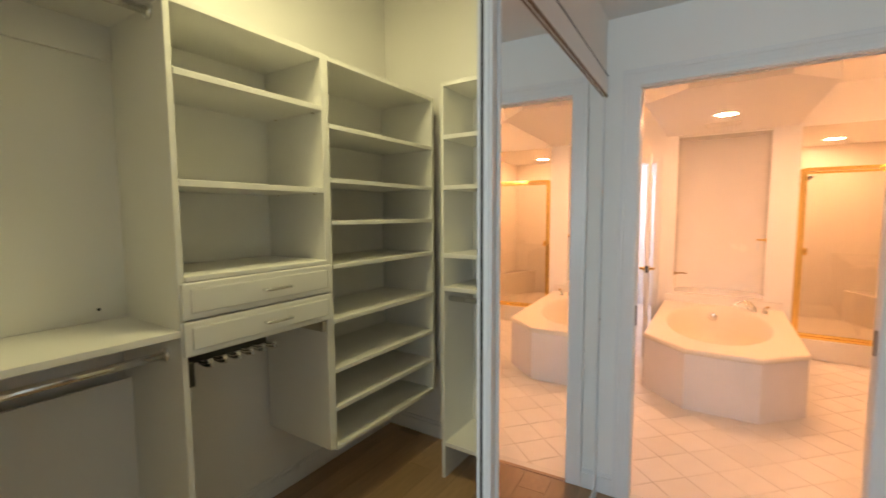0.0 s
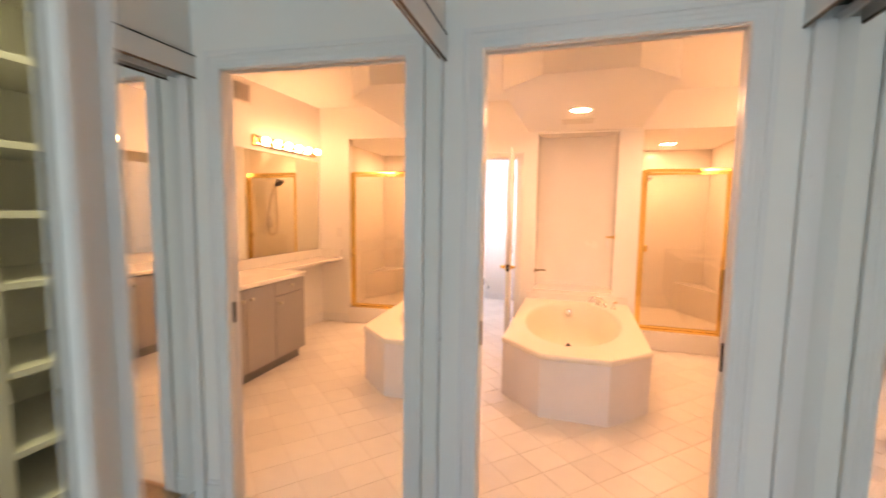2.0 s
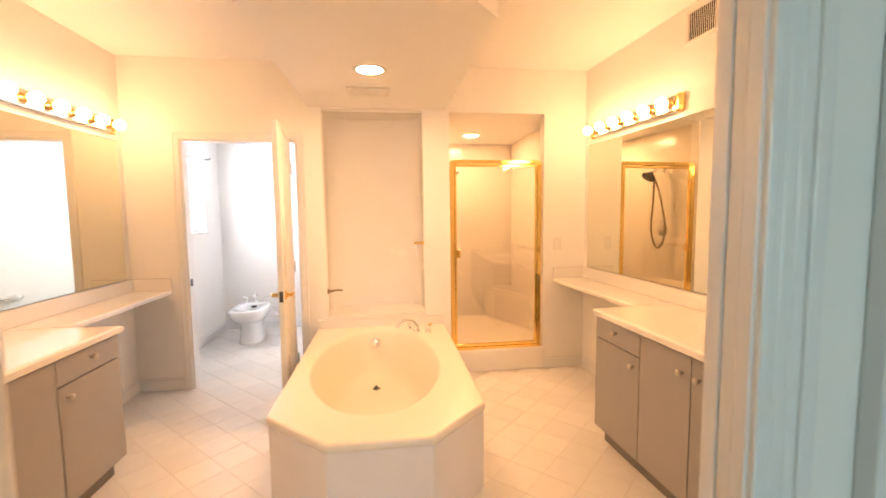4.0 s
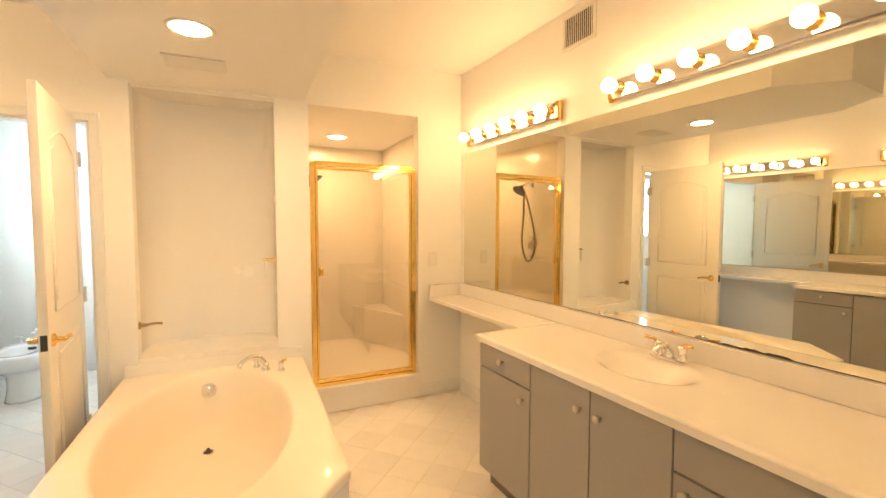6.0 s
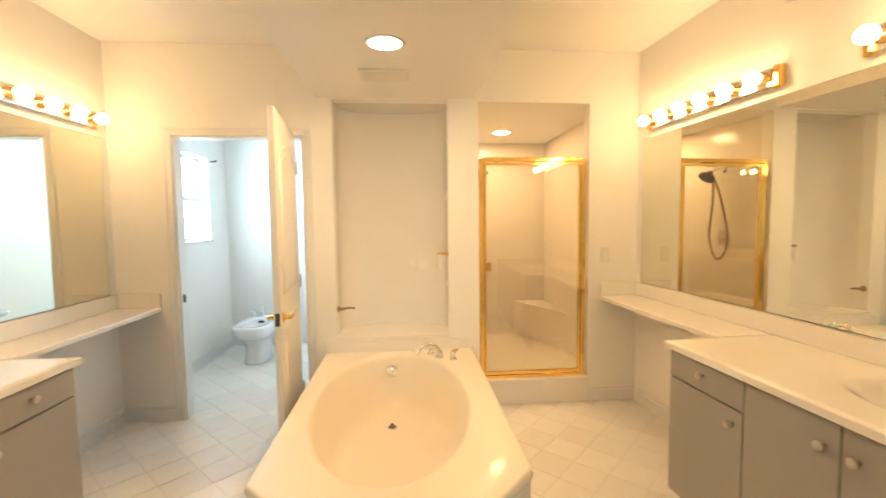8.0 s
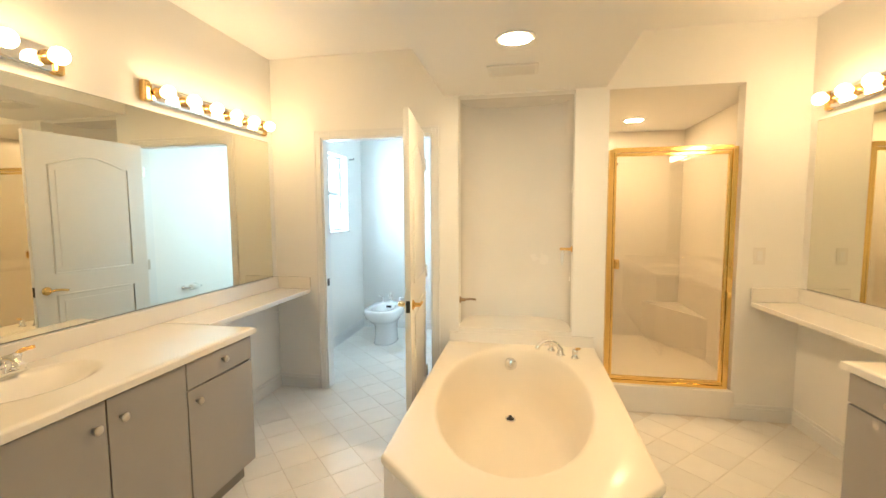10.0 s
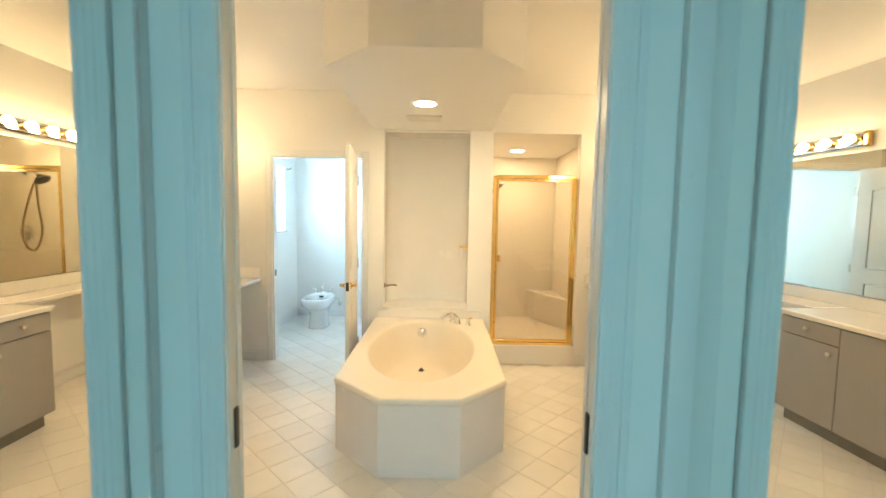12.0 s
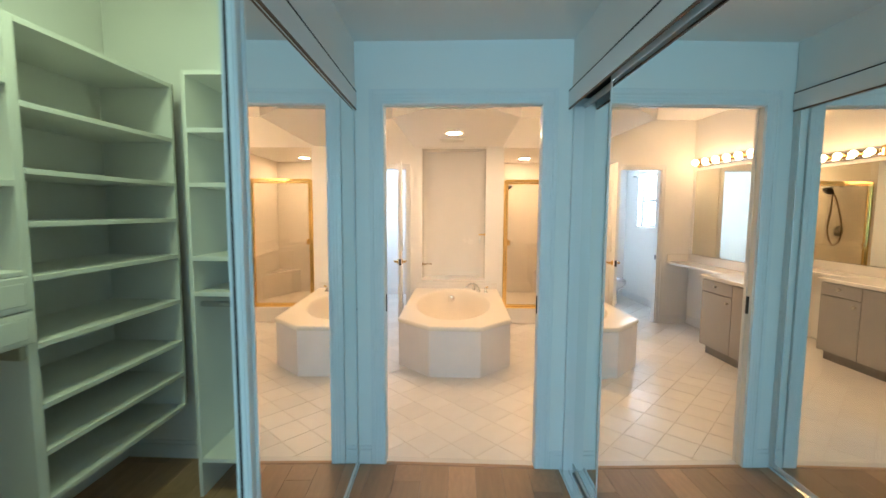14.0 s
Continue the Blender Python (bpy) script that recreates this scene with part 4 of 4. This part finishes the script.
# local x along the wall, y up, z out of it
vent((BR, 4.15, 2.52), 0.25, 0.20, 14, EAST @ Matrix(((0, 0, -1, BR), (-1, 0, 0, 4.15), (0, 1, 0, 2.52), (0, 0, 0, 1))), "white slatted air vent high on the wall", DARK)
vent((0.325, 4.97, SOF), 0.19, 0.30, 9, Matrix(((0, 1, 0, 0.325), (1, 0, 0, 4.97), (0, 0, -1, SOF), (0, 0, 0, 1))) @ Matrix.Diagonal((1, 1, 1, 1)), "white exhaust vent in the soffit", PLASTIC)


def plate(at, m, label):
    s = thing("light_switch", at, label, "switch", m=m)
    part("cover", Mesh().box(-0.036, 0.036, -0.057, 0.057, 0.0005, 0.006, 0.002), PLASTIC, s, local=True)
    part("toggle", Mesh().box(-0.016, 0.016, -0.032, 0.032, 0.006, 0.009, 0.001), TRIM, s, local=True)


plate((1.93, BY, 1.14), Matrix(((1, 0, 0, 1.95), (0, 0, -1, BY), (0, 1, 0, 1.14), (0, 0, 0, 1))), "white switch plate beside the vanity ledge")

# ---- toilet room ----
# open leaf: local x from hinge to latch, y through the leaf
HX, HYY = -0.352, BY - 0.025
door_turn = math.degrees(math.atan2(4.62 - HYY, -0.25 - HX))
DW = 0.83
dm = pose(HX, HYY, 0, 0, 0, door_turn)
dl = thing("panel_door", (HX, HYY, 0), "white arched two-panel door standing open, brass lever", "door", m=dm)
g = 0.018
part("leaf", Mesh().box(g, DW, -0.0175, 0.0175, 0.012, TH - 0.008, 0.002), DOOR, dl, local=True)
for s in (-1, 1):
    for z0, z1, arch in ((0.22, 0.86, 0), (1.02, 1.80, 1)):
        x0, x1 = g + 0.13, DW - 0.13
        n = 14
        top = [(x0 + (x1 - x0) * k / n, z1 + (0.075 * math.sin(math.pi * k / n) ** 1.5 if arch else 0)) for k in range(n + 1)]
        pts = [(x0, z0)] + top + [(x1, z0), (x0, z0)]
        path = [(px, s * 0.0175, pz) for px, pz in pts]
        part("panel_moulding", Mesh().tube(path, 0.007, 8), DOOR, dl, local=True)
        inner = [(x0 + 0.04, z0 + 0.04)] + [(min(max(px, x0 + 0.04), x1 - 0.04), pz - 0.045) for px, pz in top] + [(x1 - 0.04, z0 + 0.04)]
        seen, poly = set(), []
        for p in inner:
            if (round(p[0], 4), round(p[1], 4)) not in seen:
                seen.add((round(p[0], 4), round(p[1], 4)))
                poly.append(p)
        rp = Mesh().prism(poly, 0, 0.005)
        bmesh.ops.transform(rp.bm, matrix=pose(0, s * 0.0172 + (0.005 if s < 0 else 0) * 0, 0, 90), verts=rp.bm.verts)
        if s > 0:
            bmesh.ops.transform(rp.bm, matrix=Matrix.Translation((0, 0.005, 0)), verts=rp.bm.verts)
        part("raised_panel", rp, DOOR, dl, local=True)
for s in (-1, 1):
    m = Matrix.Translation((DW - 0.065, s * 0.0175, 0.90)) @ pose(0, 0, 0, -90 * s)
    q = part("rosette", Mesh().lathe([(0.03, 0), (0.03, 0.006), (0.02, 0.012), (0.013, 0.016), (0.012, 0.045), (0, 0.05)], m, 20), BRASS, dl, local=True)
    part("lever", Mesh().tube(spline([(DW - 0.06, s * 0.06, 0.90), (DW - 0.10, s * 0.066, 0.904), (DW - 0.145, s * 0.064, 0.900), (DW - 0.175, s * 0.06, 0.892)], 5), 0.009, 10), BRASS, q, "brass lever handle", local=True)
part("latch_plate", Mesh().box(DW - 0.001, DW + 0.0015, -0.012, 0.012, 0.865, 0.935), DARK, dl, local=True)
for z in (0.22, 1.0, 1.80):
    part("hinge", Mesh().lathe([(0.007, -0.045), (0.007, 0.045)], pose(-0.004, 0.022, z), 12).box(-0.03, g + 0.03, 0.0165, 0.0185, z - 0.045, z + 0.045), NICKEL, dl, local=True)

bd = thing("bidet", (-1.12, 6.84, 0), "white ceramic bidet with chrome taps", "bidet")
bx, by = -1.12, 6.84
bm_ = Mesh()
rows = []
# height, half width, half length, shift along y, squareness of the outline
for z, a, b, yo, e in ((0.0, 0.125, 0.19, -0.01, 0.8), (0.02, 0.12, 0.185, -0.01, 0.8), (0.12, 0.112, 0.175, 0.0, 0.85), (0.21, 0.118, 0.185, 0.0, 0.8), (0.26, 0.15, 0.24, -0.02, 0.72), (0.30, 0.178, 0.285, -0.035, 0.66), (0.345, 0.187, 0.30, -0.04, 0.62), (0.382, 0.187, 0.30, -0.04, 0.62), (0.398, 0.182, 0.294, -0.04, 0.62), (0.402, 0.168, 0.278, -0.04, 0.64), (0.402, 0.118, 0.198, -0.085, 0.75), (0.396, 0.110, 0.190, -0.085, 0.78), (0.33, 0.10, 0.175, -0.08, 0.85), (0.25, 0.07, 0.13, -0.075, 1.0), (0.225, 0.03, 0.06, -0.07, 1.0)):
    rows.append([bm_.bm.verts.new((bx + a * math.copysign(abs(math.cos(q)) ** e, math.cos(q)), by + yo + b * math.copysign(abs(math.sin(q)) ** e, math.sin(q)), z)) for q in [2 * math.pi * (k + 0.5) / 48 for k in range(48)]])
for a, b in zip(rows, rows[1:]):
    for k in range(48):
        bm_.bm.faces.new((a[k], a[(k + 1) % 48], b[(k + 1) % 48], b[k])).smooth = True
bm_.bm.faces.new(rows[-1]), bm_.bm.faces.new(rows[0])
part("bowl", bm_, CERAMIC, bd)
for dx in (-0.10, 0.10):
    part("tap", Mesh().lathe([(0.02, 0), (0.02, 0.01), (0.012, 0.02), (0.012, 0.05), (0.018, 0.055), (0, 0.07)], pose(bx + dx, by + 0.2, 0.398), 14).rod((bx + dx, by + 0.2, 0.455), (bx + dx + (0.05 if dx > 0 else -0.05), by + 0.2, 0.462), 0.006, 8), CHROME, bd)
part("spout", Mesh().lathe([(0.022, 0), (0.018, 0.03), (0.016, 0.10), (0.02, 0.11), (0, 0.115)], pose(bx, by + 0.2, 0.4), 14).box(bx - 0.02, bx + 0.02, by + 0.14, by + 0.2, 0.47, 0.5, 0.006), CHROME, bd)
part("overflow_slot", Mesh().box(bx - 0.03, bx + 0.03, by + 0.096, by + 0.104, 0.355, 0.38, 0.003), DARK, bd)
part("drain", Mesh().lathe([(0.0, 0.004), (0.025, 0.003), (0.028, 0)], pose(bx, by - 0.07, 0.226), 14), DARK, bd)
pv = thing("supply_valve", (bx + 0.16, 7.38, 0.2), "chrome supply valve with hose at the wall", "valve")
part("body", Mesh().rod((bx + 0.16, 7.38, 0.2), (bx + 0.16, 7.30, 0.2), 0.012, 10).lathe([(0.022, 0), (0.022, 0.02)], Matrix.Translation((bx + 0.16, 7.3, 0.2)) @ pose(0, 0, 0, 90), 12), CHROME, pv)
part("hose", Mesh().tube(spline([(bx + 0.16, 7.31, 0.2), (bx + 0.14, 7.28, 0.28), (bx + 0.08, 7.22, 0.33)], 5), 0.006, 8), NICKEL, pv)

th = thing("paper_holder", (-0.2, 6.05, 0.70), "chrome paper holder with a white roll on the wall", "paper holder")
for y in (5.97, 6.13):
    part("post", Mesh().lathe([(0.024, 0), (0.024, 0.006), (0.012, 0.012), (0.011, 0.07), (0, 0.075)], Matrix.Translation((-0.2, y, 0.70)) @ pose(0, 0, 0, 0, -90, 0), 14), CHROME, th)
part("roller", Mesh().rod((-0.262, 5.97, 0.70), (-0.262, 6.13, 0.70), 0.008, 10), CHROME, th)
part("paper_roll", Mesh().rod((-0.262, 6.0, 0.70), (-0.262, 6.10, 0.70), 0.028, 20), PAPER, th)

# window of the toilet room
WY0, WY1, WZ0, WZ1 = 6.30, 6.95, 1.24, 2.08
wn = thing("window_1", (BL - 0.1, 6.62, WZ0), "white single-hung window with muntins, daylight behind", "window")
wn["kind"] = "structure"
X0, X1 = BL - 0.118, BL - 0.085
zm = 0.5 * (WZ0 + WZ1)
part("window_frame", Mesh().box(X0, X1, WY0, WY0 + 0.035, WZ0, WZ1, 0.002).box(X0, X1, WY1 - 0.035, WY1, WZ0, WZ1, 0.002).box(X0, X1, WY0 + 0.035, WY1 - 0.035, WZ0, WZ0 + 0.04, 0.002).box(X0, X1, WY0 + 0.035, WY1 - 0.035, WZ1 - 0.035, WZ1, 0.002).box(X0, X1 + 0.006, WY0 + 0.035, WY1 - 0.035, zm - 0.022, zm + 0.022, 0.002), TRIM, wn)
ym = 0.5 * (WY0 + WY1)
for za, zb in ((WZ0 + 0.04, zm - 0.022), (zm + 0.022, WZ1 - 0.035)):
    p = part("pane", Mesh().box(X0 + 0.012, X0 + 0.016, WY0 + 0.034, WY1 - 0.034, za, zb), PANE, wn)
    p.visible_shadow = False
    part("muntin", Mesh().box(X0 + 0.006, X0 + 0.022, ym - 0.009, ym + 0.009, za, zb).box(X0 + 0.006, X0 + 0.022, WY0 + 0.035, WY1 - 0.035, 0.5 * (za + zb) - 0.009, 0.5 * (za + zb) + 0.009), TRIM, p)
part("window_sill", Mesh().box(X1, BL + 0.018, WY0 - 0.015, WY1 + 0.015, WZ0 - 0.012, WZ0 + 0.008, 0.003), MARBLE, wn)
wr = thing("window_hook", (BL, 7.02, 2.05), "small dark curtain-rod bracket by the window", "bracket")
part("bracket", Mesh().rod((BL, 7.02, 2.06), (BL + 0.05, 7.02, 2.06), 0.006, 8).rod((BL + 0.05, 7.02, 2.06), (BL + 0.06, 7.02, 2.08), 0.006, 8), DARK, wr)

# ---- outside ----
solid("backdrop", Mesh().box(-7.0, -6.9, 2, 30, -0.5, 8), DAY, "bright hazy sky outside the window", "sky")
solid("ground", Mesh().box(-60, 60, -60, 60, -0.6, -0.5), WALLTILE, "pale ground outside", "ground")

# ---- floor pieces ----
floor = bpy.data.objects["floor"]
TS = 0.205
R2 = math.sqrt(0.5)


def tile_data():
    m = Mesh().box(-TS / 2 + 0.0015, TS / 2 - 0.0015, -TS / 2 + 0.0015, TS / 2 - 0.0015, -0.012, 0.0)
    bmesh.ops.bevel(m.bm, geom=[e for e in m.bm.edges if all(v.co.z > -0.001 for v in e.verts)], offset=0.0015, segments=1, affect="EDGES")
    me = bpy.data.meshes.new("tile")
    m.bm.to_mesh(me)
    m.bm.free()
    me.materials.append(TILE)
    return me


tile_mesh = tile_data()


def tile_wanted(x, y):
    if DY0 + 0.045 < y < BY + 0.05 and BL - 0.05 < x < BR + 0.2:
        if TX0 + 0.15 < x < TX1 - 0.15 and y > TY0 + 0.2:
            return False
        if (x > 1.85 or x < -1.2) and y < 4.05:
            return False
        return True
    return BY <= y < 7.5 and BL - 0.05 < x < -0.15


for i in range(-60, 60):
    for j in range(-60, 60):
        x, y = 0.38 + (i - j) * TS * R2, 3.5 + (i + j) * TS * R2
        if tile_wanted(x, y):
            o = new("tile", tile_mesh)
            o.matrix_basis = pose(x, y, random.uniform(-0.0006, 0.0002), 0, 0, 45)
            o.parent = floor

hall_floor = bpy.data.objects["floor_hall"]
PW, PL = 0.15, 1.2
plank = Mesh().box(-PL / 2 + 0.0005, PL / 2 - 0.0005, -PW / 2 + 0.0005, PW / 2 - 0.0005, -0.010, 0.006)
bmesh.ops.bevel(plank.bm, geom=[e for e in plank.bm.edges if all(v.co.z > 0 for v in e.verts)], offset=0.001, segments=1, affect="EDGES")
plank_me = bpy.data.meshes.new("plank")
plank.bm.to_mesh(plank_me)
plank.bm.free()
plank_me.materials.append(WOOD)
x, r = -2.1, 0
while x < 3.0:
    y = DY0 - 0.017 - PL / 2 + (r * 0.47) % PL
    while y > -4.0:
        if y + PL / 2 <= DY0 - 0.016:
            o = new("plank", plank_me)
            o.matrix_basis = pose(x, y, 0, 0, 0, 90)
            o.parent = hall_floor
        elif y - PL / 2 < DY0 - 0.02:
            # board cut off at the doorway wall
            L = DY0 - 0.016 - (y - PL / 2)
            o = new("plank", plank_me)
            o.matrix_basis = pose(x, y - PL / 2 + L / 2, 0, 0, 0, 90) @ Matrix.Diagonal((L / PL, 1, 1, 1))
            o.parent = hall_floor
        y -= PL
    x += PW
    r += 1
